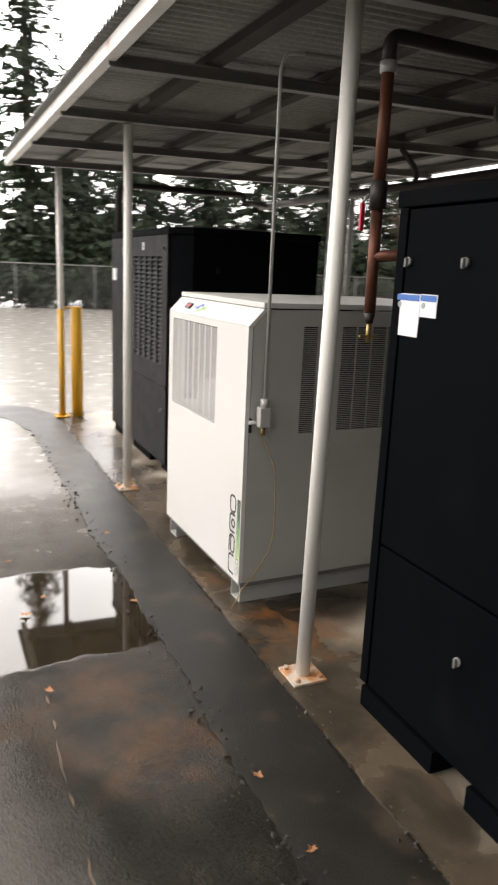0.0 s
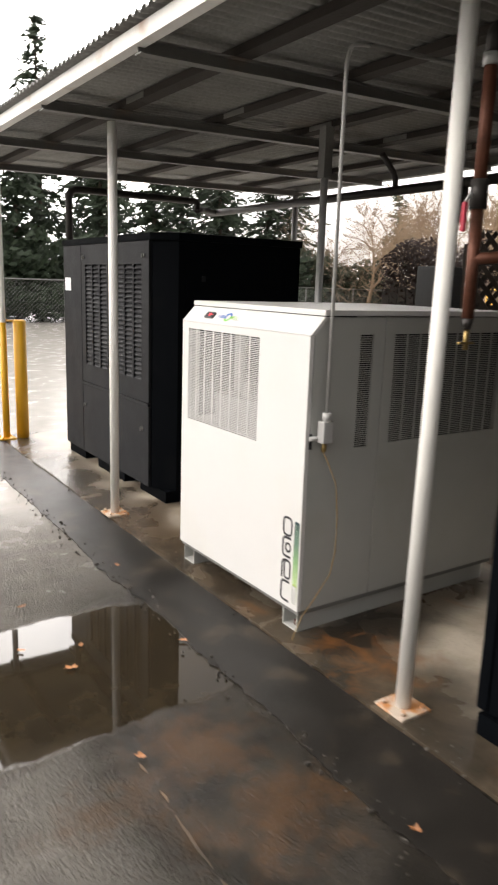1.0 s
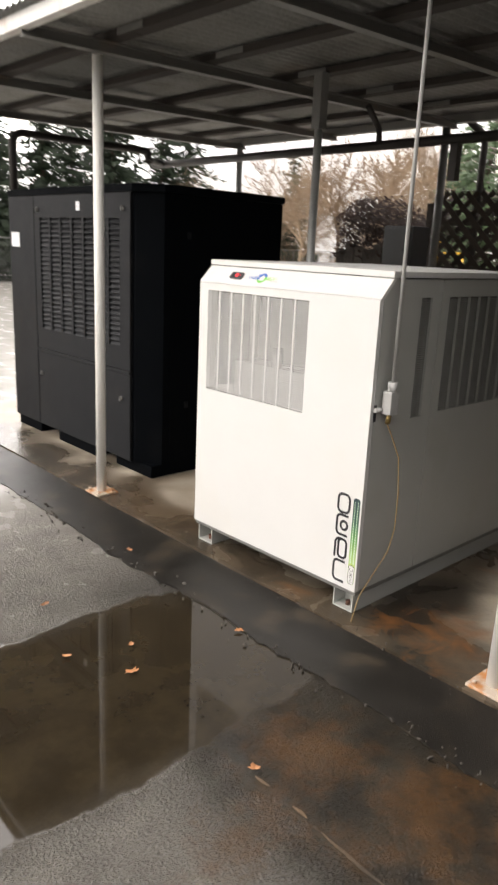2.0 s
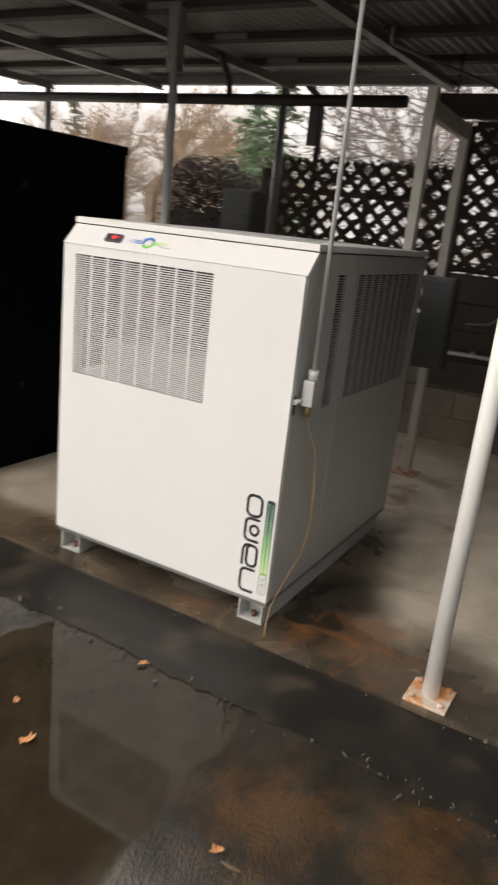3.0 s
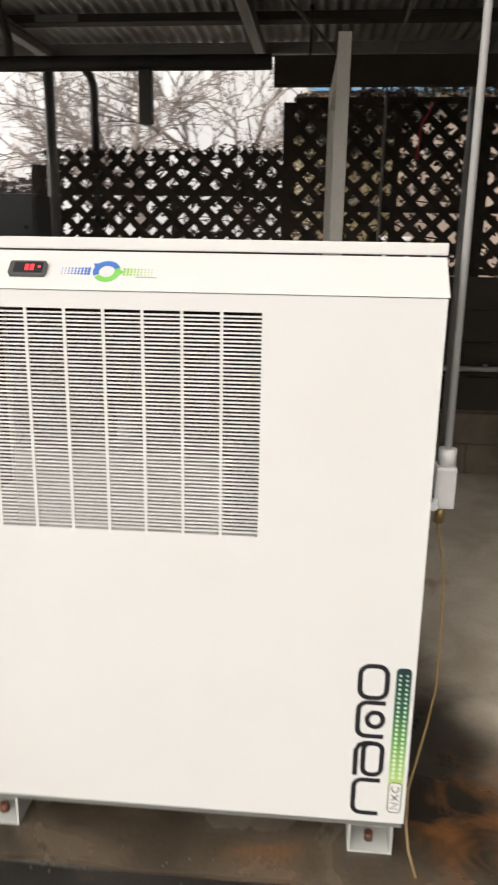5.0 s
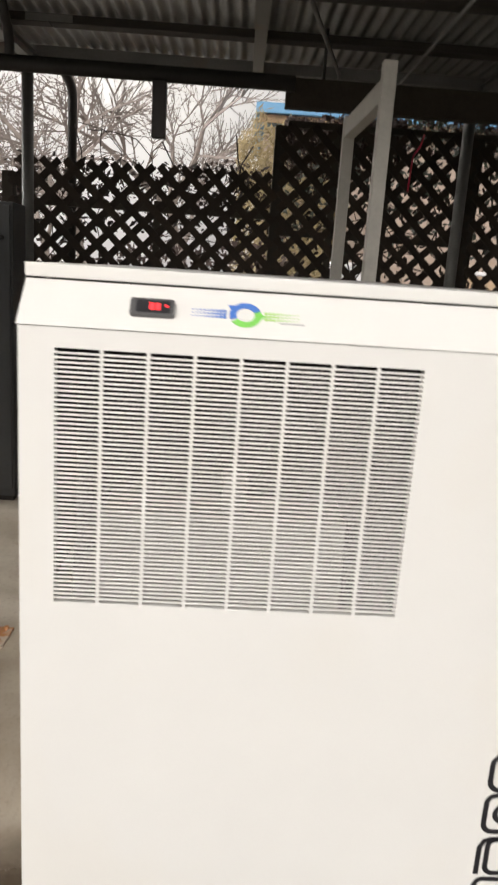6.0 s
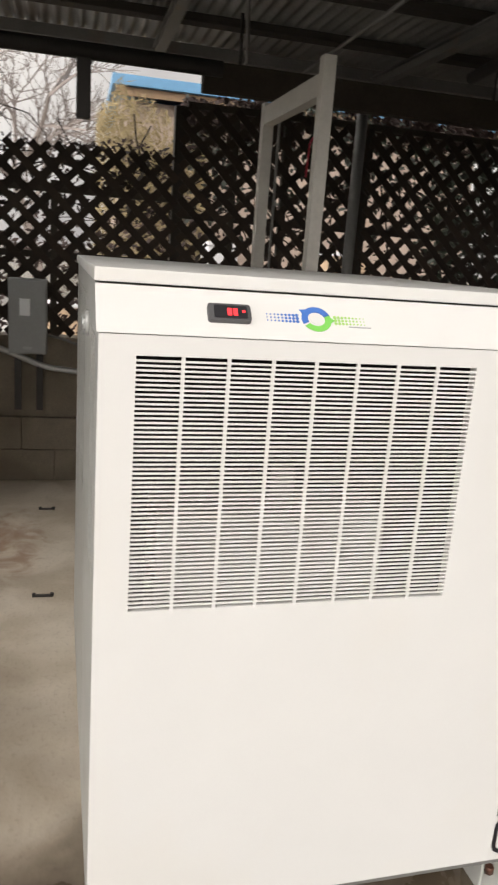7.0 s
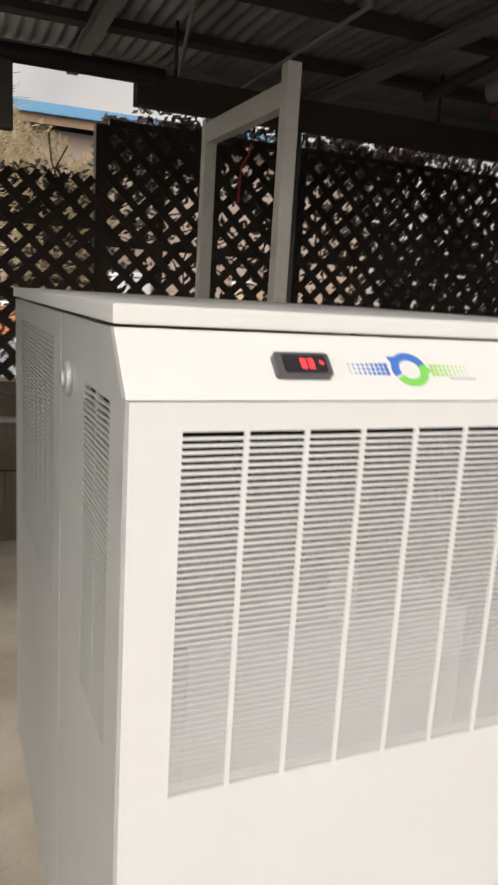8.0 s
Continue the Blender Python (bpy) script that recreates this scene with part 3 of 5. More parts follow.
for x0, x1, y0, y1 in ((1.755, 2.868, 5.122, 5.56), (1.728, 2.86, 5.80, 6.36), (1.728, 2.86, 6.66, 7.058)):
    part("foot", box(mesh(), x0, x1, y0, y1, 0.016, 0.0995, 0.004), BLACK, far_unit)
part("exhaust_box", box(mesh(), 2.05, 2.75, 5.75, 6.75, 1.92, 1.97, 0.006), DULL, far_unit, "grey steel hatch on the roof")

near_unit = thing("compressor", (1.50, 1.1, 0.016), "black steel air compressor cabinet with paper notices on its door", "machine", "black compressors")
part("body", box(mesh(), 1.525, 2.72, 0.14, 2.10, 0.12, 1.86, 0.006), BLACK, near_unit)
part("top_cover", box(mesh(), 1.49, 2.73, 0.13, 2.11, 1.862, 1.915, 0.006), BLACK, near_unit)
for y0, y1 in ((2.055, 2.10), (0.14, 0.185)):
    part("corner_post", box(mesh(), 1.495, 1.523, y0, y1, 0.125, 1.86, 0.004), BLACK, near_unit)
for y0, y1 in ((1.135, 2.05), (0.19, 1.127)):
    part("door", box(mesh(), 1.50, 1.523, y0, y1, 0.70, 1.855, 0.006), BLACK, near_unit)
    part("lower_panel", box(mesh(), 1.50, 1.523, y0, y1, 0.125, 0.690, 0.006), BLACK, near_unit)
    for y, z in ((y1 - 0.02, 1.69), (y1 - 0.30, 1.69), (y0 + 0.45, 0.48)):
        latch(near_unit, 1.50, y, z)
for y0, y1, z0, z1 in ((1.950, 2.076, 1.450, 1.588), (1.864, 1.948, 1.518, 1.590)):
    notice = part("notice", box(mesh(), 1.496, 1.4985, y0, y1, z0, z1), PAPER, near_unit, "white paper notice with a blue heading")
    part("heading", box(mesh(), 1.4945, 1.4955, y0 + 0.003, y1 - 0.003, z1 - 0.022, z1 - 0.003), BLUE, notice, "blue heading band")
    part("emblem", rod(mesh(), (1.4955, y1 - 0.018, z1 - 0.036), (1.4945, y1 - 0.018, z1 - 0.036), 0.010), GREYPRINT, notice, "grey round emblem")
part("base_skirt", box(mesh(), 1.53, 2.70, 0.16, 2.08, 0.10, 0.12), BLACK, near_unit)
for y0, y1 in ((1.66, 2.095), (0.62, 1.49), (0.15, 0.45)):
    part("foot", box(mesh(), 1.503, 2.70, y0, y1, 0.016, 0.10, 0.004), BLACK, near_unit)

# ---- white air dryer ----
dryer = thing("air_dryer", (1.36, 3.60, 0.016), "white steel air dryer cabinet standing on channel feet", "machine")
dryer.rotation_euler.z = radians(1.1)
FX, BX, YA, YB, ZA, ZS, ZT = 1.366, 2.75, 3.030, 4.136, 0.130, 1.390, 1.474
GY0, GY1, GZ0, GZ1 = 3.402, 4.071, 0.862, 1.354
part("front_panel", holed(mesh(), "x", FX, FX + 0.022, YA, YB, ZA, ZS, [(GY0, GY1, GZ0, GZ1)]), WHITE, dryer, "smooth white front panel")
bm = mesh()
rows_n = 57
step = (GZ1 - GZ0) / rows_n
for k in range(1, rows_n):
    bar(bm, FX + 0.0005, FX + 0.004, GY0, GY1, GZ0 + k * step - step * 0.215, GZ0 + k * step + step * 0.215)
for k in range(1, 8):
    y = GY0 + k * (GY1 - GY0) / 8
    bar(bm, FX + 0.0002, FX + 0.0045, y - 0.0034, y + 0.0034, GZ0, GZ1)
part("grille", bm, WHITE, dryer, "punched air intake grille with rows of slots")
# sloping control fascia between front panel and lid
bm = mesh()
prism(bm, [(FX, ZS + 0.002), (1.440, ZT - 0.004), (1.460, ZT - 0.004), (FX + 0.022, ZS + 0.002)], "y", YA - 0.004, YB + 0.004)
part("control_fascia", bm, WHITE, dryer, "sloping white fascia with controller and emblem")
part("lid", box(mesh(), 1.437, BX + 0.006, YA - 0.006, YB + 0.006, ZT, 1.499, 0.004), WHITE, dryer)


def side_wall(y0, y1, out, holes, split):
    """One side of the cabinet, in two sheets, with vents of thin louvres."""
    bm = mesh()
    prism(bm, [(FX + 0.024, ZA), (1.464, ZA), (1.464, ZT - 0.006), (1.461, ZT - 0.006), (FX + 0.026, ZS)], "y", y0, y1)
    part("side_panel", bm, WHITE_SHADED, dryer)
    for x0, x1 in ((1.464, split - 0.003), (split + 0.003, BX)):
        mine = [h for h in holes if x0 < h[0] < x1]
        part("side_panel", holed(mesh(), "y", y0, y1, x0, x1, ZA, ZT - 0.006, mine), WHITE_SHADED, dryer)
        for h in mine:
            bm = mesh()
            n_ = 54
            st = (h[3] - h[2]) / n_
            for k in range(1, n_):
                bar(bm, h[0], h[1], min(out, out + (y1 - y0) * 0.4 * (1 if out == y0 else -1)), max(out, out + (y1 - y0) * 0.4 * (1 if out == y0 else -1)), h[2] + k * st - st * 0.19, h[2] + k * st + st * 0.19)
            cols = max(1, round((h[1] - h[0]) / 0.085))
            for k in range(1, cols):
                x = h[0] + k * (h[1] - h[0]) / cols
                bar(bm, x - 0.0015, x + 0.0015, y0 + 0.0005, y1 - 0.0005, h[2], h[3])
            part("side_vent", bm, WHITE_SHADED, dryer, "slotted side vent")
            # Sheet added close behind the slots to paint their inner shade.
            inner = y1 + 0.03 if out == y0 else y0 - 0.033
            part("vent_shade_sheet", bar(mesh(), h[0] - 0.02, h[1] + 0.02, inner, inner + 0.003, h[2] - 0.02, h[3] + 0.02), DARK, dryer, "near-black sheet painting the shade behind the vent")


side_wall(YA, YA + 0.012, YA, [(1.654, 1.736, 0.877, 1.392), (1.868, 2.655, 0.882, 1.392)], 1.805)
side_wall(YB - 0.012, YB, YB, [(1.470, 1.66, 0.885, 1.375), (1.98, 2.58, 0.89, 1.42)], 1.885)
part("back_panel", bar(mesh(), BX - 0.012, BX, YA + 0.014, YB - 0.014, ZA, ZT - 0.006), WHITE_SHADED, dryer)
part("base_tray", bar(mesh(), FX + 0.024, BX - 0.014, YA + 0.014, YB - 0.014, ZA, ZA + 0.01), WHITE_SHADED, dryer)
part("bottom_flange", box(mesh(), FX + 0.01, BX, YA + 0.002, YB - 0.002, ZA - 0.022, ZA - 0.002, 0.003), STEEL_PALE, dryer)
# Upright black sheet in place of the unlit depth behind the grille.
part("grille_shade_sheet", bar(mesh(), 1.77, 1.78, YA + 0.02, YB - 0.02, ZA + 0.02, ZT - 0.02), DARK, dryer, "near-black sheet painting the shade behind the grille")
part("condenser", box(mesh(), 1.50, 1.66, 3.49, 4.005, ZA + 0.02, 1.005, 0.006), COIL, dryer, "dusty pale condenser box behind the grille")
part("motor", rod(mesh(), (1.53, 3.73, 1.005), (1.53, 3.73, 1.10), 0.026), COIL, dryer, "pale motor housing behind the grille")
bm = mesh()
rod(bm, (1.785, YB, 1.364), (1.785, YB + 0.010, 1.364), 0.029, 0.026, sides=20)
rod(bm, (1.785, YB + 0.010, 1.364), (1.785, YB + 0.016, 1.364), 0.014, sides=14)
part("lock", bm, GALV, dryer, "round chrome lock")
# channel feet, open to the front
for y0, y1 in ((3.050, 3.160), (4.010, 4.120)):
    bm = mesh()
    bar(bm, FX + 0.02, 2.70, y0, y1, 0.017, 0.023)
    bar(bm, FX + 0.02, 2.70, y0, y0 + 0.006, 0.0235, ZA - 0.023)
    bar(bm, FX + 0.02, 2.70, y1 - 0.006, y1, 0.0235, ZA - 0.023)
    bar(bm, FX + 0.10, FX + 0.106, y0 + 0.0065, y1 - 0.0065, 0.0235, ZA - 0.023)
    foot = part("foot", bm, WHITE_SHADED, dryer, "rust-speckled steel channel foot")
    rod_bm = rod(mesh(), (FX + 0.06, (y0 + y1) / 2, 0.0235), (FX + 0.06, (y0 + y1) / 2, 0.045), 0.012, sides=6)
    part("anchor_bolt", rod_bm, COPPER, foot, "rusted anchor bolt")


def on_fascia(y, s, lift):
    """A place on the sloping fascia: s metres up the slope, lift metres off it."""
    up = Vector((0.074, 0, 0.078)).normalized()
    out = Vector((-up.z, 0, up.x))
    return Vector((FX, y, ZS + 0.002)) + up * s + out * lift


def fascia_slab(bm, outline, lo, hi):
    """An outline of (y, s) raised from the fascia."""
    low = [bm.verts.new(on_fascia(y, s, lo)) for y, s in outline]
    high = [bm.verts.new(on_fascia(y, s, hi)) for y, s in outline]
    n_ = len(outline)
    bm.faces.new(low[::-1])
    bm.faces.new(high)
    for k in range(n_):
        bm.faces.new((low[k], low[(k + 1) % n_], high[(k + 1) % n_], high[k]))
    bmesh.ops.recalc_face_normals(bm, faces=bm.faces)
    return bm


def rounded(u0, u1, v0, v1, r, n_=5):
    pts = []
    for cu, cv, a0 in ((u1 - r, v1 - r, 0), (u0 + r, v1 - r, 90), (u0 + r, v0 + r, 180), (u1 - r, v0 + r, 270)):
        for k in range(n_ + 1):
            a = radians(a0 + 90 * k / n_)
            pts.append((cu + r * math.cos(a), cv + r * math.sin(a)))
    return pts


BEZEL = mat("dark_grey_plastic", (0.085, 0.085, 0.088), 0.35, dark=0.9, bump=0.02)
GLOW = bpy.data.materials.new("red_display_digits")
GLOW.use_nodes = True
GLOW.node_tree.nodes["Principled BSDF"].inputs["Base Color"].default_value = (0.6, 0.02, 0.02, 1)
GLOW.node_tree.nodes["Principled BSDF"].inputs["Emission Color"].default_value = (1.0, 0.05, 0.07, 1)
GLOW.node_tree.nodes["Principled BSDF"].inputs["Emission Strength"].default_value = 1.6
control = part("controller", fascia_slab(mesh(), rounded(3.8630, 3.9430, 0.032, 0.070, 0.006), 0.0, 0.009), BEZEL, dryer, "dark digital controller")
part("screen", fascia_slab(mesh(), rounded(3.8700, 3.9320, 0.037, 0.065, 0.003), 0.0092, 0.010), INK, control)
for y0, y1 in ((3.8995, 3.9075), (3.8885, 3.8965)):
    part("lit_bar", fascia_slab(mesh(), [(y0, 0.0425), (y1, 0.0425), (y1, 0.0585), (y0, 0.0585)], 0.0102, 0.0108), GLOW, control, "red lit display bar")
part("lit_bar", fascia_slab(mesh(), [(3.8740, 0.050), (3.8800, 0.050), (3.8800, 0.055), (3.8740, 0.055)], 0.0102, 0.0108), GLOW, control, "small red indicator")
# round emblem: two half rings and rows of dots
emblem = part("emblem", fascia_slab(mesh(), [(3.7340 + 0.012 * math.cos(a), 0.0515 + 0.012 * math.sin(a)) for a in np.linspace(0, math.tau, 16, endpoint=False)], 0.0, 0.0008), WHITE, dryer, "blue and green ring emblem with dot rows")
for material, a0, a1 in ((BLUE, 20, 205), (GREEN, 215, 385)):
    arc = [radians(a) for a in np.linspace(a0, a1, 16)]
    outline = [(3.7340 - 0.0295 * math.cos(a), 0.0515 + 0.0285 * math.sin(a)) for a in arc] + [(3.7340 - 0.0170 * math.cos(a), 0.0515 + 0.0160 * math.sin(a)) for a in arc[::-1]]
    part("half_ring", fascia_slab(mesh(), outline, 0.0, 0.0012), material, emblem)
for material, y0, sign in ((BLUE, 3.7720, 1), (LIME, 3.6960, -1)):
    bm = mesh()
    for k in range(9):
        for row in range(3):
            r = 0.0036 * (1 - 0.08 * k)
            y, v = y0 + sign * k * 0.0073, 0.044 + 0.0072 * row
            fascia_slab(bm, [(y + r * math.cos(a), v + r * math.sin(a)) for a in np.linspace(0, math.tau, 7, endpoint=False)], 0.0, 0.0008)
    # Printed dots of the emblem; none of them is a lamp.
    tagged(part("emblem_dots", bm, material, emblem), kind="stuff")
for material, tip in ((GREEN, [(3.7065, 0.057), (3.7065, 0.043), (3.6975, 0.050)]), (BLUE, [(3.7590, 0.060), (3.7655, 0.072), (3.7510, 0.073)])):
    part("arrow_tip", fascia_slab(mesh(), tip, 0.0, 0.0015), material, emblem)
part("print_line", fascia_slab(mesh(), [(3.6260, 0.036), (3.6710, 0.036), (3.6710, 0.0385), (3.6260, 0.0385)], 0.0, 0.0008), GREYPRINT, emblem)


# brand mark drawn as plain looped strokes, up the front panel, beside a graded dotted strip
def stroke(bm, pts, w, closed=False):
    """A flat band of width w through (y, z) points on the front panel."""
    n_ = len(pts)
    lo, hi = [], []
    for k in range(n_):
        p, q = pts[k - 1 if closed or k else 0], pts[(k + 1) % n_ if closed or k < n_ - 1 else k]
        d = Vector((q[0] - p[0], q[1] - p[1])).normalized()
        nrm = Vector((-d.y, d.x)) * w / 2
        lo.append(bm.verts.new((FX - 0.0012, pts[k][0] + nrm.x, pts[k][1] + nrm.y)))
        hi.append(bm.verts.new((FX - 0.0012, pts[k][0] - nrm.x, pts[k][1] - nrm.y)))
    for k in range(n_ if closed else n_ - 1):
        bm.faces.new((lo[k], lo[(k + 1) % n_], hi[(k + 1) % n_], hi[k]))
    bmesh.ops.recalc_face_normals(bm, faces=bm.faces)
    return bm


LY0, LY1 = 3.094, 3.156
mark = part("brand_mark", box(mesh(), FX - 0.0006, FX, LY0 - 0.008, LY1 + 0.008, 0.146, 0.566), WHITE, dryer, "plain black looped shapes up the front panel")


def bracket(z0, z1, r=0.020):
    """A rounded band open towards the corner of the panel."""
    bend = [(LY1 - r + r * math.cos(a), z1 - r + r * math.sin(a)) for a in np.linspace(math.pi / 2, 0, 6)]
    return [(LY0, z1)] + bend + [(y, z0 + z1 - z) for y, z in bend[::-1]] + [(LY0, z0)]


INKW = 0.0118
part("loop", stroke(mesh(), rounded(LY0, LY1, 0.475, 0.558, 0.022), INKW, True), INK, mark)
part("loop", stroke(mesh(), bracket(0.372, 0.462), INKW), INK, mark)
part("loop", stroke(mesh(), [(3.116 + 0.0185 * math.cos(a), 0.417 + 0.0195 * math.sin(a)) for a in np.linspace(0, math.tau, 16, endpoint=False)], INKW, True), INK, mark)
part("loop", stroke(mesh(), rounded(LY0, LY1 - 0.018, 0.266, 0.352, 0.018), INKW, True), INK, mark)
part("loop", stroke(mesh(), [(LY0 + 0.022, 0.353), (LY1 - 0.022, 0.353), (LY1 - 0.008, 0.347), (LY1, 0.332), (LY1, 0.262)], INKW), INK, mark)
part("loop", stroke(mesh(), bracket(0.156, 0.250), INKW), INK, mark)


def graded_print():
    """Dark teal at the head, running through green to pale at the foot, as printed."""
    m = bpy.data.materials.new("graded_green_print")
    m.use_nodes = True
    n, l = m.node_tree.nodes, m.node_tree.links
    co, sep, ramp = n.new("ShaderNodeTexCoord"), n.new("ShaderNodeSeparateXYZ"), n.new("ShaderNodeValToRGB")
    l.new(co.outputs["Generated"], sep.inputs[0])
    l.new(sep.outputs["Z"], ramp.inputs["Fac"])
    e = ramp.color_ramp.elements
    e[0].position, e[0].color = 0.0, (0.55, 0.66, 0.40, 1)
    e[1].position, e[1].color = 1.0, (0.01, 0.03, 0.04, 1)
    for p, c in ((0.22, (0.40, 0.55, 0.16, 1)), (0.5, (0.10, 0.28, 0.06, 1)), (0.72, (0.02, 0.09, 0.06, 1))):
        e.new(p).color = c
    l.new(ramp.outputs["Color"], n["Principled BSDF"].inputs["Base Color"])
    n["Principled BSDF"].inputs["Roughness"].default_value = 0.4
    return m


strip = part("graded_strip", prism(mesh(), rounded(3.039, 3.074, 0.160, 0.556, 0.011), "x", FX - 0.001, FX), graded_print(), dryer, "dotted strip fading from teal to pale green")
PALE_DOT = mat("pale_mint_print", (0.55, 0.72, 0.50), 0.5, dark=0.95, bump=0)
bm = mesh()
for k in range(24):
    for c in (3.0485, 3.0645):
        z, r = 0.262 + k * 0.0120, 0.0052 - 0.00010 * k
        bm.faces.new([bm.verts.new((FX - 0.0016, c + r * math.cos(a), z + r * math.sin(a))) for a in np.linspace(0, math.tau, 8, endpoint=False)])
tagged(part("dot_rows", bm, PALE_DOT, strip), kind="stuff")
tab = part("pill_label", prism(mesh(), rounded(3.0405, 3.0725, 0.1615, 0.248, 0.010), "x", FX - 0.0011, FX - 0.0002), WHITE, dryer, "white pill-shaped label with a dark outline")
part("outline", stroke(mesh(), rounded(3.041, 3.072, 0.162, 0.247, 0.010), 0.0022, True), INK, tab)
for base, lines in ((0.172, [[(0, 0), (0, 1), (1, 0), (1, 1)]]), (0.196, [[(0, 0), (1, 1)], [(0, 1), (1, 0)]]), (0.220, [[(0.95, 0.1), (0.5, 0), (0.1, 0.25), (0, 0.5), (0.1, 0.75), (0.5, 1), (0.95, 0.9)]])):
    for line in lines:
        part("letter_bar", stroke(mesh(), [(3.048 + 0.017 * v, base + 0.017 * u) for u, v in line], 0.0028), INK, tab)

# ---- power conduit of the dryer ----
TUBE = mat("grey_conduit_zinc", (0.50, 0.50, 0.49), 0.45, 0.1, dark=0.85, bump=0.03)
conduit = thing("conduit", (1.452, 3.002, 0.90), "grey electrical conduit dropping from roof to dryer", "conduit")
part("pipe", sweep(mesh(), [(1.456, 2.990, 1.06), (1.456, 2.990, 2.46), (1.475, 2.988, 2.525), (1.56, 2.98, 2.535)], 0.0082), TUBE, conduit)
# Same conduit, in a darker steel that stands in for shade under the roof.
part("run", sweep(mesh(), [(1.561, 2.98, 2.535), (2.2, 2.92, 2.54), (2.9, 2.92, 2.545)], 0.0095), DULL, conduit, "conduit run under the roof, coloured darker for its shade")
part("junction_box", box(mesh(), 1.428, 1.484, 2.970, 3.016, 0.928, 1.025, 0.008), TUBE, conduit, "cast grey junction box")
part("connector", rod(mesh(), (1.456, 2.990, 1.02), (1.456, 2.990, 1.062), 0.020, sides=12), TUBE, conduit)
part("nipple", rod(mesh(), (1.45, 3.012, 0.945), (1.393, 3.022, 0.945), 0.010, sides=10), TUBE, conduit)
part("gland", rod(mesh(), (1.455, 2.994, 0.929), (1.455, 2.998, 0.888), 0.011, sides=10), BRASS, conduit)
part("cable_slot", box(mesh(), 1.384, 1.400, 3.0245, 3.0285, 0.895, 0.965, 0.003), INK, dryer, "dark slotted cable entry")
HOSE = mat("yellowed_plastic_hose", (0.30, 0.20, 0.08), 0.5, dark=0.8, bump=0.03)
hose = thing("drain_hose", (1.55, 3.02, 0.016), "thin yellowed drain hose trailing down the cabinet side to the slab", "hose")
part("tube", sweep(mesh(), [(1.455, 3.000, 0.885), (1.475, 2.988, 0.84), (1.51, 2.965, 0.74), (1.52, 2.955, 0.58), (1.52, 2.955, 0.42), (1.51, 2.972, 0.31), (1.45, 3.014, 0.17), (1.40, 3.020, 0.11), (1.37, 3.014, 0.06), (1.33, 2.998, 0.019)], 0.0027, 8), HOSE, hose)

# ---- roof frame inside the shelter ----
stand = thing("pipe_support_frame", (3.00, 3.24, 0.016), "pale painted square steel goalpost frame behind the dryer", "frame")
SQ = mat("dull_cream_painted_steel", (0.52, 0.50, 0.45), 0.6, dark=0.8, bump=0.1, stain=(0.2, 0.13, 0.07), amount=0.4, cover=0.4)
part("post", box(mesh(), 2.972, 3.026, 3.214, 3.266, 0.027, 2.30, 0.004), SQ, stand)
part("post", box(mesh(), 3.758, 3.812, 3.243, 3.297, 0.027, 2.26, 0.004), SQ, stand)
bm = mesh()
box(bm, 0.02, 0.77, -0.025, 0.025, -0.042, 0.042, 0.004)
bmesh.ops.transform(bm, matrix=Matrix.Translation((3.00, 3.24, 2.20)) @ Matrix.Rotation(math.atan2(0.03, 0.78), 4, "Z"), verts=bm.verts)
part("top_rail", bm, SQ, stand)
for x, y in ((3.00, 3.24), (3.785, 3.27)):
    part("base_plate", box(mesh(), x - 0.08, x + 0.08, y - 0.08, y + 0.08, 0.016, 0.027, 0.002), RUST, stand, "orange rusted base plate")

SLATE = mat("dark_slate_enclosure_paint", (0.07, 0.074, 0.078), 0.5, dark=0.8, bump=0.05, stain=(0.05, 0.045, 0.04), amount=0.5, cover=0.45)
isolator = thing("isolator_box", (3.69, 3.22, 0.78), "dark slate-grey steel isolator box on the frame post", "electrical box")
part("case", box(mesh(), 3.625, 3.756, 3.125, 3.325, 0.78, 1.35, 0.008), SLATE, isolator)
part("cover", box(mesh(), 3.612, 3.624, 3.135, 3.315, 0.80, 1.33, 0.005), SLATE, isolator)
part("handle", box(mesh(), 3.60, 3.624, 3.112, 3.124, 1.06, 1.16, 0.003), IRON, isolator)

# ---- header pipes ----
header = thing("header_pipe", (3.49, 5.5, 2.22), "dark iron air header pipe along the shelter", "pipe")
part("pipe", sweep(mesh(), [(1.78, 7.12, 1.92), (1.78, 7.12, 2.37), (3.08, 7.12, 2.37), (3.08, 7.12, 2.29)], 0.032), IRON, header)
part("main_pipe", rod(mesh(), (3.49, 7.62, 2.315), (3.49, 3.56, 2.315), 0.034), IRON, header)
part("branch", sweep(mesh(), [(3.08, 7.12, 2.29), (3.25, 7.3, 2.315), (3.49, 7.45, 2.315)], 0.030), IRON, header)
part("drop_leg", box(mesh(), 3.462, 3.518, 4.118, 4.178, 2.052, 2.285, 0.004), IRON, header, "dark capped drop leg")
part("elbow", sweep(mesh(), [(3.49, 4.80, 2.315), (3.49, 4.80, 2.42), (3.34, 4.80, 2.56)], 0.022), IRON, header)
beam = thing("trunking", (3.91, 1.0, 2.1), "deep dark steel trunking hung under the roof", "beam")
part("channel", box(mesh(), 3.87, 3.95, -2.9, 3.58, 2.30, 2.435, 0.006), BOARDS_DARK, beam)
for y in (3.4, 2.0, 0.6, -0.8, -2.2):
    part("hanger", rod(mesh(), (3.91, y, 2.435), (3.91, y, 2.67), 0.008, sides=8), IRON, beam)
brown = thing("branch_pipe", (3.36, 0.2, 2.3), "red-brown pipe running beside the trunking", "pipe")
part("pipe", rod(mesh(), (3.34, 2.1, 2.37), (3.34, -2.8, 2.34), 0.03), COPPER, brown)
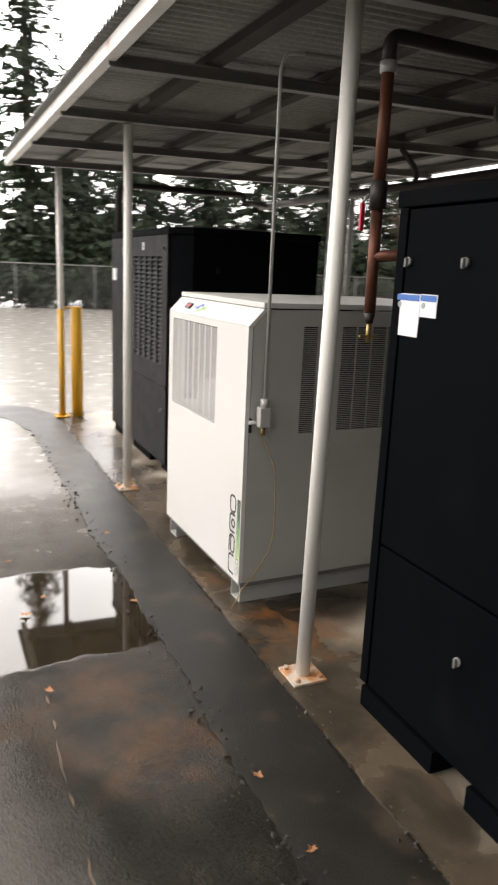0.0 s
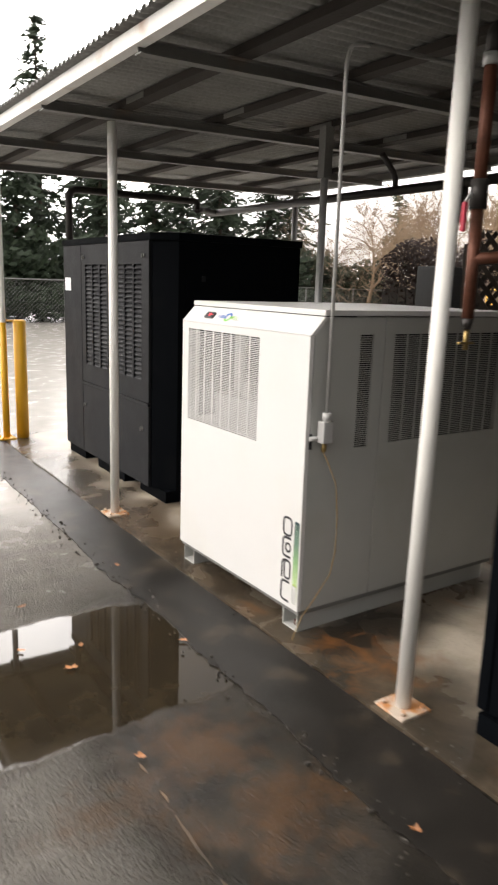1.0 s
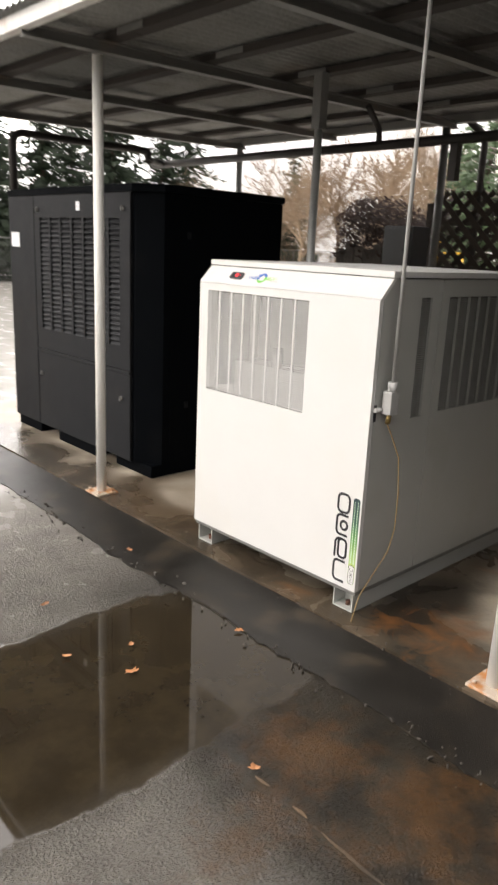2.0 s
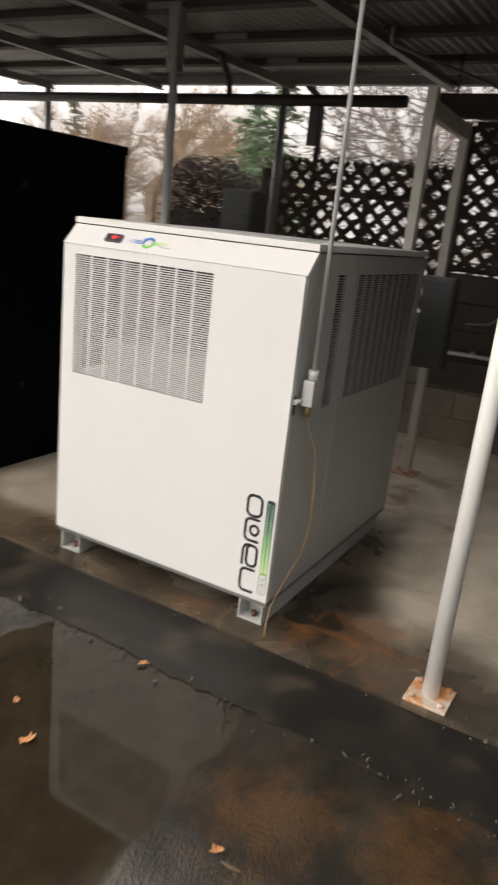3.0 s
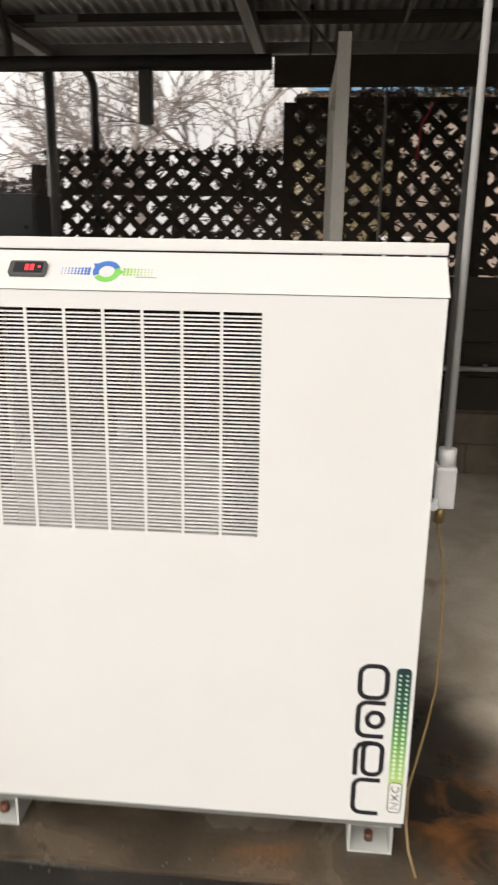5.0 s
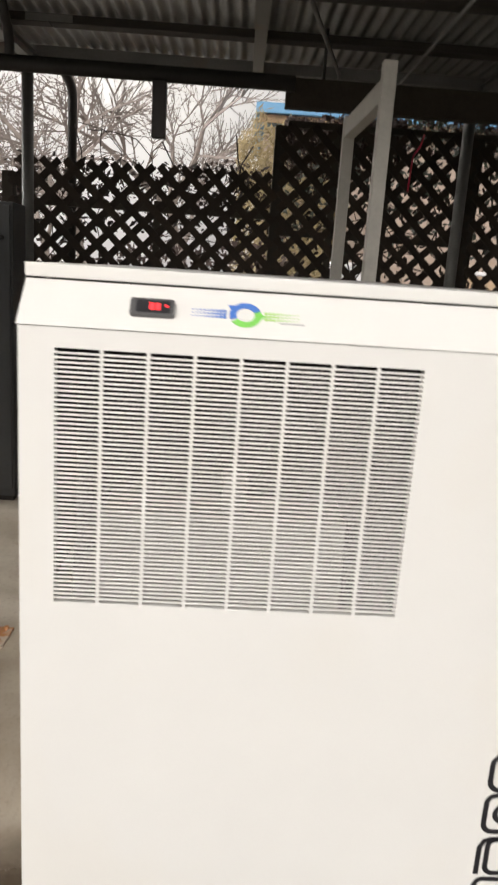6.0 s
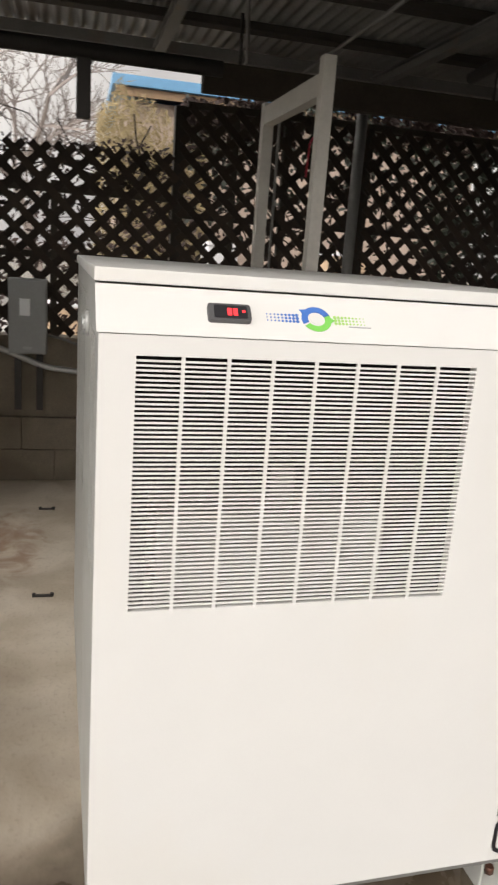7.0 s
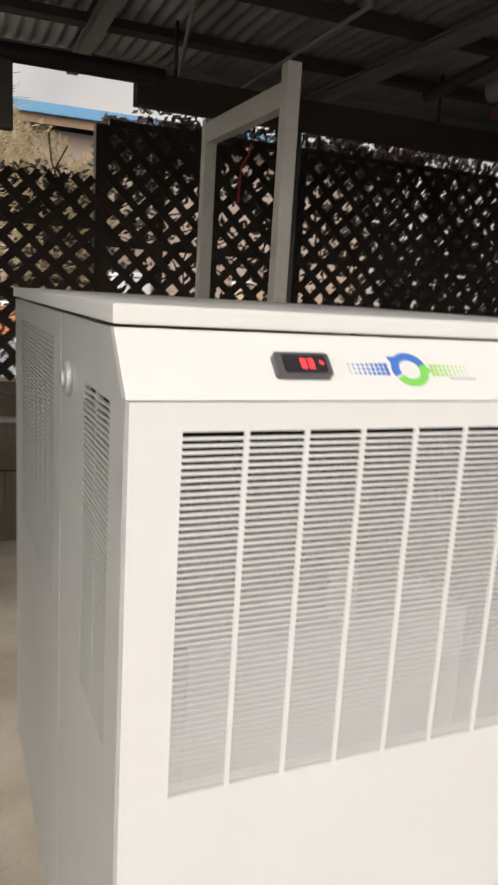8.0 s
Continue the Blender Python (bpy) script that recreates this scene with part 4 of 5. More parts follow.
part("hanger", box(mesh(), 3.32, 3.36, 0.955, 1.005, 2.36, 2.594), DULL, brown)
part("hanger", box(mesh(), 3.32, 3.36, -1.775, -1.725, 2.36, 2.594), DULL, brown)

riser = thing("air_riser", (1.605, 2.40, 1.39), "red-brown oxidised pipe hanging from the roof with a drain valve", "pipe")
part("pipe", rod(mesh(), (1.60, 2.40, 1.98), (1.60, 2.40, 2.36), 0.023, sides=18), COPPER, riser)
part("elbow", sweep(mesh(), [(1.60, 2.40, 2.37), (1.60, 2.40, 2.47), (2.3, 2.42, 2.47), (3.4, 2.42, 2.40)], 0.026), IRON, riser)
part("collar", rod(mesh(), (1.60, 2.40, 2.345), (1.60, 2.40, 2.385), 0.030), GALV, riser)
part("valve_body", rod(mesh(), (1.60, 2.40, 1.88), (1.60, 2.40, 1.98), 0.032, sides=10), IRON, riser)
part("lower_pipe", rod(mesh(), (1.603, 2.40, 1.50), (1.60, 2.40, 1.88), 0.022, sides=18), COPPER, riser, "rust-flaked red-brown lower pipe")
part("reducer", rod(mesh(), (1.605, 2.40, 1.46), (1.603, 2.40, 1.50), 0.014, 0.023), IRON, riser)
part("drain_cock", rod(mesh(), (1.606, 2.40, 1.385), (1.605, 2.40, 1.46), 0.011, sides=10), BRASS, riser, "brass drain cock")
part("cock_handle", box(mesh(), 1.565, 1.645, 2.394, 2.406, 1.405, 1.415, 0.003), BRASS, riser)
part("branch", sweep(mesh(), [(1.60, 2.40, 1.71), (1.70, 2.33, 1.72), (1.73, 2.12, 1.73)], 0.022), COPPER, riser)
part("flange", rod(mesh(), (1.728, 2.15, 1.73), (1.73, 2.122, 1.73), 0.042), COPPER, riser)
RED = mat("red_plastic_grip", (0.60, 0.03, 0.07), 0.4, dark=0.85, bump=0.03)
part("valve_lever", box(mesh(), 1.528, 1.544, 2.394, 2.410, 1.80, 1.90, 0.005), RED, riser, "red valve lever grip")
part("lever_arm", rod(mesh(), (1.56, 2.40, 1.93), (1.536, 2.402, 1.90), 0.006, sides=8), GALV, riser)
bend = thing("riser_bend", (2.25, 2.45, 1.2), "pale insulated pipe bend beside the compressor", "pipe")
part("pipe", sweep(mesh(), [(2.75, 2.60, 2.25), (2.28, 2.42, 2.25), (2.22, 2.40, 1.3), (2.22, 2.14, 1.2)], 0.035), DULL, bend)
part("hanger", rod(mesh(), (2.70, 2.58, 2.25), (2.70, 2.58, 2.645), 0.008, sides=8), DULL, bend)

# ---- thin conduits under the roof ----
for pts, r in (([(3.1, 3.55, 2.61), (3.1, 3.55, 2.53), (4.3, 3.28, 2.56), (4.74, 3.25, 2.55)], 0.010), ([(3.0, 2.95, 2.535), (4.72, 2.95, 2.55), (4.765, 2.95, 2.45), (4.765, 2.95, 1.36), (4.765, 2.98, 1.12), (4.77, 3.12, 1.0), (4.77, 3.30, 0.98)], 0.009)):
    ob = thing("thin_conduit", pts[0], "thin grey conduit clipped under the roof", "conduit", "thin conduits")
    part("pipe", sweep(mesh(), pts, r, 8), DULL, ob)
bent = thing("bent_standpipe", (5.04, 4.88, 0.0), "dark standpipe bent over below the roof", "pipe")
part("pipe", sweep(mesh(), [(5.04, 4.88, -0.01), (5.04, 4.88, 2.58), (4.84, 4.96, 2.70)], 0.030), IRON, bent)

# ---- back wall and lattice ----
part_wall = tagged(part("wall_east", bar(mesh(), 4.840, 5.000, -3.0, 5.3, -0.1, 0.955), BLOCK), "stained low block wall behind the slab", "wall", kind="structure")
for course in range(2):
    for k in range(21):
        y0 = -3.0 + k * 0.405 - (0.2 if course else 0.0)
        y1 = y0 + 0.401
        y0, y1 = max(y0, -3.0), min(y1, 5.2)
        if y1 - y0 < 0.05:
            continue
        bm = mesh()
        box(bm, 4.795, 4.842, y0, y1, 0.017 + course * 0.213, 0.227 + course * 0.213, 0.005)
        part("block", bm, BLOCK, part_wall)
BOARDS = mat("black_brown_stained_boards", (0.045, 0.036, 0.028), 0.8, dark=0.6, bump=0.4, fine=90, random_tone=0.25)
upper = thing("board_panelling", (4.800, 1.0, 0.45), "dark stained horizontal boards above the block wall", "panelling")
for z0, z1 in ((0.47, 0.69), (0.70, 0.92)):
    part("board", box(mesh(), 4.780, 4.805, -3.0, 3.55, z0, z1, 0.003), BOARDS, upper)
part("backing", box(mesh(), 4.812, 4.83, -3.0, 3.54, 0.956, 1.33), BOARDS, upper)
for z0, z1 in ((0.93, 1.13), (1.14, 1.345)):
    part("board", box(mesh(), 4.780, 4.805, -3.0, 3.55, z0, z1, 0.003), BOARDS, upper)

fence = thing("lattice_fence", (4.860, 2.0, 0.93), "dark brown diagonal wooden lattice screen", "fence")
SLAT_W, GAP = 0.046, 0.1035
slat_shared = {}


def lattice_panel(y0, y1, z0, z1):
    for way, x in ((1, 4.845), (-1, 4.852)):
        pitch_y = GAP * math.sqrt(2)
        k = 0
        start = y0 - (z1 - z0) if way > 0 else y0
        at = start
        while at < y1 + (z1 - z0):
            # the line y = at + way * (z - z0), held inside the panel
            ya, za, yb, zb = at, z0, at + way * (z1 - z0), z1
            lo, hi = min(ya, yb), max(ya, yb)
            if hi > y0 + 0.01 and lo < y1 - 0.01:
                s0, s1 = 0.0, z1 - z0
                if way > 0:
                    s0, s1 = max(s0, y0 - at), min(s1, y1 - at)
                else:
                    s0, s1 = max(s0, at - y1), min(s1, at - y0)
                if s1 - s0 > 0.03:
                    length = (s1 - s0) * math.sqrt(2)
                    key = round(length, 2)
                    if key not in slat_shared:
                        me = bpy.data.meshes.new("slat")
                        b_ = bmesh.new()
                        bar(b_, -0.003, 0.003, -key / 2, key / 2, -SLAT_W / 2, SLAT_W / 2)
                        b_.to_mesh(me)
                        b_.free()
                        me.materials.append(LATTICE)
                        slat_shared[key] = me
                    ob = new("slat", slat_shared[key])
                    ob.parent = fence
                    sm = (s0 + s1) / 2
                    ob.location = Vector((x, at + way * sm, z0 + sm)) - fence.location
                    ob.rotation_euler = (way * radians(45), 0, 0)
            at += pitch_y


lattice_panel(3.56, 5.22, 0.97, 2.105)
lattice_panel(2.32, 3.54, 1.36, 2.40)
lattice_panel(0.30, 2.30, 1.36, 2.40)
lattice_panel(-2.0, 0.28, 1.36, 2.40)
for y in (5.24, 3.55, 2.31, 0.29, -2.02):
    part("post", box(mesh(), 4.855, 4.930, y - 0.035, y + 0.035, 0.45, 2.40 if y < 5 else 2.02, 0.004), BOARDS, fence)
for y in (4.30, 3.20, 2.86, 1.30):
    part("post", box(mesh(), 4.858, 4.905, y - 0.022, y + 0.022, 0.93, 2.36 if y < 4 else 1.9, 0.004), BOARDS, fence)
for y0, y1, z in ((3.59, 5.2, 1.46), (3.59, 5.2, 1.85), (-2.0, 3.51, 1.76), (-2.0, 3.51, 1.375), (-2.0, 3.51, 2.41)):
    part("rail", box(mesh(), 4.858, 4.895, y0, y1, z - 0.02, z + 0.02, 0.003), BOARDS, fence)

# Out of view; added to keep southern light out of the shelter.
south = tagged(part("wall_south", box(mesh(), 1.40, 4.84, -3.14, -3.02, 0.0, 2.54), BOARDS), "unseen dark board wall added to cut light from the south", "wall", kind="structure")

# ---- bare vine grown through the lattice ----
VINE = mat("withered_vine", (0.030, 0.020, 0.014), 0.85, dark=0.5, bump=0.2)
rnd = random.Random(71)
bm = mesh()
for k in range(95):
    y, z = rnd.uniform(-2.2, 1.9) if k % 3 else rnd.uniform(1.9, 5.2), rnd.uniform(1.2, 1.9)
    pts, yaw = [], rnd.uniform(-1.2, 1.2)
    for j in range(7):
        pts.append((rnd.uniform(4.915, 5.03), y, z))
        yaw += rnd.uniform(-0.7, 0.7)
        y, z = y + 0.16 * math.sin(yaw), min(2.40, z + 0.15 * math.cos(yaw))
    sweep(bm, pts, rnd.uniform(0.003, 0.007), 4)
for k in range(4600):
    y = rnd.uniform(-2.3, 1.7) if k % 3 else rnd.uniform(1.7, 5.2)
    z = rnd.uniform(1.3, 2.36) if y < 3.5 else rnd.uniform(1.7, 2.15)
    p, u = Vector((rnd.uniform(4.91, 5.06), y, z)), Vector((rnd.uniform(-1, 1), rnd.uniform(-1, 1), rnd.uniform(-1, 1))).normalized()
    v, size = u.orthogonal().normalized(), rnd.uniform(0.014, 0.034)
    bm.faces.new([bm.verts.new(p + size * a * u + size * b * v) for a, b in ((-1, 0), (-0.2, 0.5), (0.7, 0.25), (1.1, 0), (0.7, -0.3), (-0.2, -0.5))])
tagged(part("climbing_vine", bm, VINE), "withered dark vine tangled through the wooden lattice", "vine", kind="stuff")

# ---- wiring on the back wall ----
small_box = thing("switch_box", (4.760, 2.91, 1.08), "small grey electrical switch box on the dark boards", "electrical box")
part("case", box(mesh(), 4.710, 4.780, 2.82, 3.00, 1.11, 1.305, 0.006), BOXGREY, small_box)
part("label", box(mesh(), 4.707, 4.710, 2.885, 2.935, 1.19, 1.25), PAPER, small_box, "white sticker")
part("tail", rod(mesh(), (4.760, 2.86, 0.90), (4.760, 2.87, 1.08), 0.009, sides=8), DULL, small_box)
outlet = thing("bulkhead_fitting", (4.760, 2.84, 0.86), "pale oval weatherproof fitting on the boards", "fitting")
part("body", box(mesh(), 4.740, 4.780, 2.76, 2.92, 0.855, 0.895, 0.012), STEEL_PALE, outlet)
big_box = thing("breaker_box", (4.740, 4.36, 0.85), "grey steel breaker box fixed before the lattice", "electrical box")
part("case", box(mesh(), 4.640, 4.775, 4.335, 4.555, 0.87, 1.315, 0.006), BOXGREY, big_box)
part("cover", box(mesh(), 4.632, 4.640, 4.34, 4.55, 0.88, 1.305, 0.004), BOXGREY, big_box)
part("label", box(mesh(), 4.629, 4.632, 4.43, 4.49, 1.10, 1.20), PAPER, big_box, "white sticker with faint print")
part("maker_bar", box(mesh(), 4.629, 4.632, 4.42, 4.47, 0.90, 0.915), GREYPRINT, big_box)
for y in (4.38, 4.51):
    part("strut", box(mesh(), 4.750, 4.778, y - 0.02, y + 0.02, 0.50, 0.869), IRON, big_box)
pipe_low = thing("wall_pipe", (4.740, 2.2, 0.74), "pale pipe clipped along the foot of the boards", "pipe")
part("pipe", sweep(mesh(), [(4.740, 5.0, 0.98), (4.740, 4.60, 0.88), (4.740, 4.35, 0.78), (4.740, 4.1, 0.75), (4.740, 3.3, 0.75), (4.740, 1.0, 0.76)], 0.018), GALV, pipe_low)
for y in (3.2, 2.2, 1.2):
    part("clip", box(mesh(), 4.735, 4.780, y - 0.012, y + 0.012, 0.735, 0.785), GALV, pipe_low)
cable = thing("cable", (4.740, 4.2, 0.93), "grey cable looping from the breaker box", "cable")
part("wire", sweep(mesh(), [(4.720, 4.335, 0.98), (4.720, 4.24, 0.96), (4.740, 4.05, 0.89), (4.750, 3.6, 0.90)], 0.008), DULL, cable)
cord = thing("hanging_cord", (4.846, 2.70, 2.1), "short red cord hanging on the lattice", "cord")
part("cord", sweep(mesh(), [(4.856, 2.66, 2.40), (4.842, 2.68, 2.33), (4.838, 2.72, 2.27), (4.838, 2.73, 2.06)], 0.006, 8), RED, cord)
cabinet = thing("control_cabinet", (4.45, 5.06, 0.016), "dark grey steel control cabinet behind the dryer", "cabinet")
part("body", box(mesh(), 4.37, 4.62, 5.06, 5.36, 0.05, 1.80, 0.008), SLATE, cabinet)
part("door", box(mesh(), 4.355, 4.37, 5.075, 5.345, 0.10, 1.78, 0.005), SLATE, cabinet)
part("lock", rod(mesh(), (4.355, 5.12, 1.60), (4.342, 5.12, 1.60), 0.014), INK, cabinet)
part("plinth", box(mesh(), 4.39, 4.60, 5.08, 5.34, 0.016, 0.05), IRON, cabinet)


# ---- bollard ----
bollard = thing("bollard", (1.49, 7.78, 0.016), "safety-yellow steel bollard beside the end post", "bollard")
part("tube", rod(mesh(), (1.49, 7.78, 0.016), (1.49, 7.78, 1.17), 0.06, sides=24), YELLOW, bollard)
part("cap", rod(mesh(), (1.49, 7.78, 1.17), (1.49, 7.78, 1.185), 0.06, 0.045, sides=24), YELLOW, bollard)
part("tie_bar", rod(mesh(), (1.36, 7.78, 1.175), (1.44, 7.78, 1.175), 0.010, sides=10), YELLOW, bollard)

# ---- anchor slots left in the slab ----
for x, y in ((3.13, 4.295), (4.247, 4.316)):
    ob = thing("anchor_slot", (x, y, 0.016), "short dark steel anchor channel set in the slab", "anchor", "anchor slots in the slab")
    part("channel", box(mesh(), x - 0.012, x + 0.012, y - 0.045, y + 0.045, 0.0165, 0.0215, 0.002), IRON, ob)
    for dy in (-0.038, 0.038):
        part("bolt_head", rod(mesh(), (x, y + dy, 0.0215), (x, y + dy, 0.030), 0.009, sides=6), IRON, ob)

# ---- fallen leaves ----
LEAF = mat("fallen_leaf", (0.50, 0.22, 0.09), 0.55, dark=0.6, scale=60, bump=0.2, random_tone=0.3)
LEAF_AT = ((0.394, 3.275), (0.251, 3.518), (0.495, 3.438), (0.38, 3.947), (0.91, 3.254), (0.997, 4.221), (0.40, 2.60), (0.965, 1.867), (0.979, 1.524))
for k, (x, y) in enumerate(LEAF_AT):
    rnd = random.Random(40 + k)
    bm = mesh()
    turn, size, n_ = rnd.uniform(0, math.tau), rnd.uniform(0.020, 0.034), 15
    rim = []
    for j in range(n_):
        a = turn + j * math.tau / n_
        r = size * (1.0 if j % 3 == 0 else 0.72) * rnd.uniform(0.7, 1.2)
        u, w = r * math.cos(a), 0.55 * r * math.sin(a)
        rim.append(bm.verts.new((x + u * math.cos(turn) - w * math.sin(turn), y + u * math.sin(turn) + w * math.cos(turn), 0.009 + 0.010 * (r / size) ** 2 * rnd.uniform(0.2, 1.0))))
    mid_v = bm.verts.new((x, y, 0.0085))
    for j in range(n_):
        bm.faces.new((mid_v, rim[j], rim[(j + 1) % n_]))
    ob = part("leaf", bm, LEAF)
    tagged(ob, "curled orange-brown fallen leaf on wet asphalt", "leaf", "fallen leaves")
bm = mesh()
for y_a, y_b in ((1.60, 1.74), (1.95, 2.02), (2.06, 2.30), (2.36, 2.42), (2.52, 2.58)):
    ys = list(np.linspace(y_a, y_b, 14))
    taper = [math.sin(math.pi * (k + 0.3) / 13.6) for k in range(14)]
    mid_x = [0.375 + 0.02 * noise.noise((y * 2.2, 3, 7)) + 0.006 * noise.noise((y * 17, 3, 9)) for y in ys]
    lo_ = [(x - 0.0045 * w, y) for x, y, w in zip(mid_x, ys, taper)]
    hi_ = [(x + 0.0045 * w, y) for x, y, w in zip(mid_x, ys, taper)]
    prism(bm, lo_ + hi_[::-1], "z", -0.01, 0.003)
SILT = mat("pale_silt_in_crack", (0.17, 0.11, 0.06), 0.7, dark=0.4, scale=9, bump=0.3, stain=(0.04, 0.03, 0.02), amount=0.9, cover=0.52, stain_scale=7)
tagged(part("trim", bm, SILT), "pale silt lying in a crack of the asphalt", "crack", kind="structure")
# loose grit along the patched edge
bm = mesh()
rnd = random.Random(77)
for k in range(300):
    y = rnd.uniform(0.6, 7.5)
    x = rnd.choice((0.91, 1.29)) + rnd.gauss(0, 0.045)
    r = rnd.uniform(0.0015, 0.0055)
    bmesh.ops.create_icosphere(bm, subdivisions=1, radius=r, matrix=Matrix.LocRotScale((x, y, (0.006 if x < 1.28 else 0.016) + r * 0.4), Euler((rnd.random() * 3, rnd.random() * 3, 0)), (1, rnd.uniform(0.6, 1.3), rnd.uniform(0.5, 0.9))))
GRIT = mat("loose_grit", (0.075, 0.066, 0.054), 0.7, dark=0.5, bump=0.2)
for k in range(170):
    y = rnd.uniform(1.2, 7.0)
    x = 0.93 + rnd.gauss(0, 0.03) if k % 4 else 1.285 + rnd.gauss(0, 0.012)
    r = rnd.uniform(0.004, 0.010)
    bmesh.ops.create_icosphere(bm, subdivisions=1, radius=r, matrix=Matrix.LocRotScale((x, y, 0.006 + r * 0.3), Euler((rnd.random() * 3, rnd.random() * 3, 0)), (1, rnd.uniform(0.6, 1.6), rnd.uniform(0.35, 0.7))))
tagged(part("loose_grit", bm, GRIT), "loose grit and chips along the asphalt joint", "grit", kind="stuff")


# ---- plants and distance ----
def cards(name, quads, material, parent):
    """Many small leaf blades as one mesh; each blade is (centre, along, across)."""
    verts, faces = [], []
    for c, a, w in quads:
        k = len(verts)
        verts += [tuple(c - a), tuple(c + w), tuple(c + a), tuple(c - w)]
        faces.append((k, k + 1, k + 2, k + 3))
    me = bpy.data.meshes.new(name)
    me.from_pydata(verts, [], faces)
    me.materials.append(material)
    ob = new(name, me)
    ob.parent = parent
    return ob


BARK = mat("grey_brown_bark", (0.11, 0.085, 0.065), 0.9, dark=0.6, bump=0.3, fine=30)
NEEDLE = mat("dark_conifer_needles", (0.035, 0.062, 0.028), 0.7, dark=0.45, scale=1.2, fine=9, bump=0)
PINE = mat("bright_pine_needles", (0.085, 0.145, 0.06), 0.7, dark=0.5, scale=2.0, fine=9, bump=0)
TWIG = mat("tan_bare_twigs", (0.42, 0.31, 0.21), 0.9, dark=0.6, bump=0)
GREYTWIG = mat("grey_bare_twigs", (0.30, 0.26, 0.24), 0.9, dark=0.6, bump=0)
BROWNLEAF = mat("dead_brown_leaves", (0.055, 0.027, 0.019), 0.8, dark=0.5, scale=8, bump=0)
IVY = mat("dark_ivy_leaves", (0.03, 0.042, 0.022), 0.55, dark=0.5, scale=5, bump=0)


def conifer(x, y, h, spread, seed, material=NEEDLE, droop=0.35, dense=1.0, blade=0.17):
    rnd = random.Random(seed)
    ob = thing("conifer", (x, y, 0), "tall dark evergreen conifer with drooping boughs", "tree", "conifers beyond the yard")
    part("trunk", rod(mesh(), (x, y, 0), (x, y, h * 0.97), 0.018 * h, 0.004 * h, 9), BARK, ob)
    quads = []
    levels = int(h * 3.2)
    for i in range(levels):
        z = h * (0.06 + 0.93 * i / levels)
        reach = spread * (1 - (z / h)) ** 0.75 + 0.12
        for b_ in range(6):
            a = rnd.uniform(0, math.tau)
            length = reach * rnd.uniform(0.55, 1.1)
            way = Vector((math.cos(a), math.sin(a), 0))
            n_ = max(3, int(length * 5.5 * dense))
            for j in range(n_):
                u = (j + rnd.random()) / n_
                p = way * (length * u) + Vector((0, 0, z + 0.12 * length * u - droop * length * u * u))
                for q in range(3):
                    d = Vector((rnd.gauss(0, 0.6), rnd.gauss(0, 0.6), rnd.gauss(-0.45, 0.4))) + way * 0.7
                    d.normalize()
                    s_ = blade * rnd.uniform(0.6, 1.4)
                    quads.append((p + Vector((rnd.gauss(0, 0.09), rnd.gauss(0, 0.09), rnd.gauss(0, 0.07))), d * s_, d.orthogonal().normalized() * s_ * 0.30))
    cards("crown", quads, material, ob)
    return ob


def bare_tree(x, y, h, seed, material, label, levels=5, lean=0.0, thick=0.018):
    rnd = random.Random(seed)
    ob = thing("bare_tree", (x, y, 0), label, "tree", "bare trees beyond the yard")
    stores = ([], []), ([], [])

    def limb(p, d, length, r, level):
        verts, faces = stores[level > 1]
        steps_ = 3 if level < 3 else 2
        sides = 6 if level < 2 else 3
        side = d.orthogonal().normalized()
        rings = []
        for k in range(steps_ + 1):
            other = d.cross(side).normalized()
            rk = r * (1 - 0.45 * k / steps_)
            base = len(verts)
            for j in range(sides):
                a = j * math.tau / sides
                verts.append(tuple(p + rk * (math.cos(a) * side + math.sin(a) * other)))
            rings.append(base)
            if k:
                for j in range(sides):
                    faces.append((rings[k - 1] + j, rings[k - 1] + (j + 1) % sides, rings[k] + (j + 1) % sides, rings[k] + j))
            if k < steps_:
                d = (d + Vector((rnd.gauss(0, 0.13), rnd.gauss(0, 0.13), rnd.gauss(0.03, 0.08)))).normalized()
                p = p + d * (length / steps_)
                if level < levels and (k or level):
                    for q in range(1 if level < 2 else 2):
                        a = rnd.uniform(0, math.tau)
                        out = (d.orthogonal().normalized() * math.cos(a) + d.cross(d.orthogonal()).normalized() * math.sin(a))
                        limb(p.copy(), (d * 0.75 + out * rnd.uniform(0.5, 0.9)).normalized(), length * rnd.uniform(0.5, 0.72), rk * 0.6, level + 1)
        if level < levels:
            for q in range(2):
                limb(p.copy(), (d + Vector((rnd.gauss(0, 0.4), rnd.gauss(0, 0.4), rnd.gauss(0.1, 0.25)))).normalized(), length * rnd.uniform(0.6, 0.8), r * 0.55, level + 1)

    limb(Vector((0, 0, 0)), Vector((lean, rnd.gauss(0, 0.08), 1)).normalized(), h * 0.36, h * thick, 0)
    for name_, (verts, faces) in zip(("trunk", "crown"), stores):
        me = bpy.data.meshes.new(name_)
        me.from_pydata(verts, [], faces)
        me.materials.append(material)
        b_ = new(name_, me)
        b_.parent = ob
    return ob


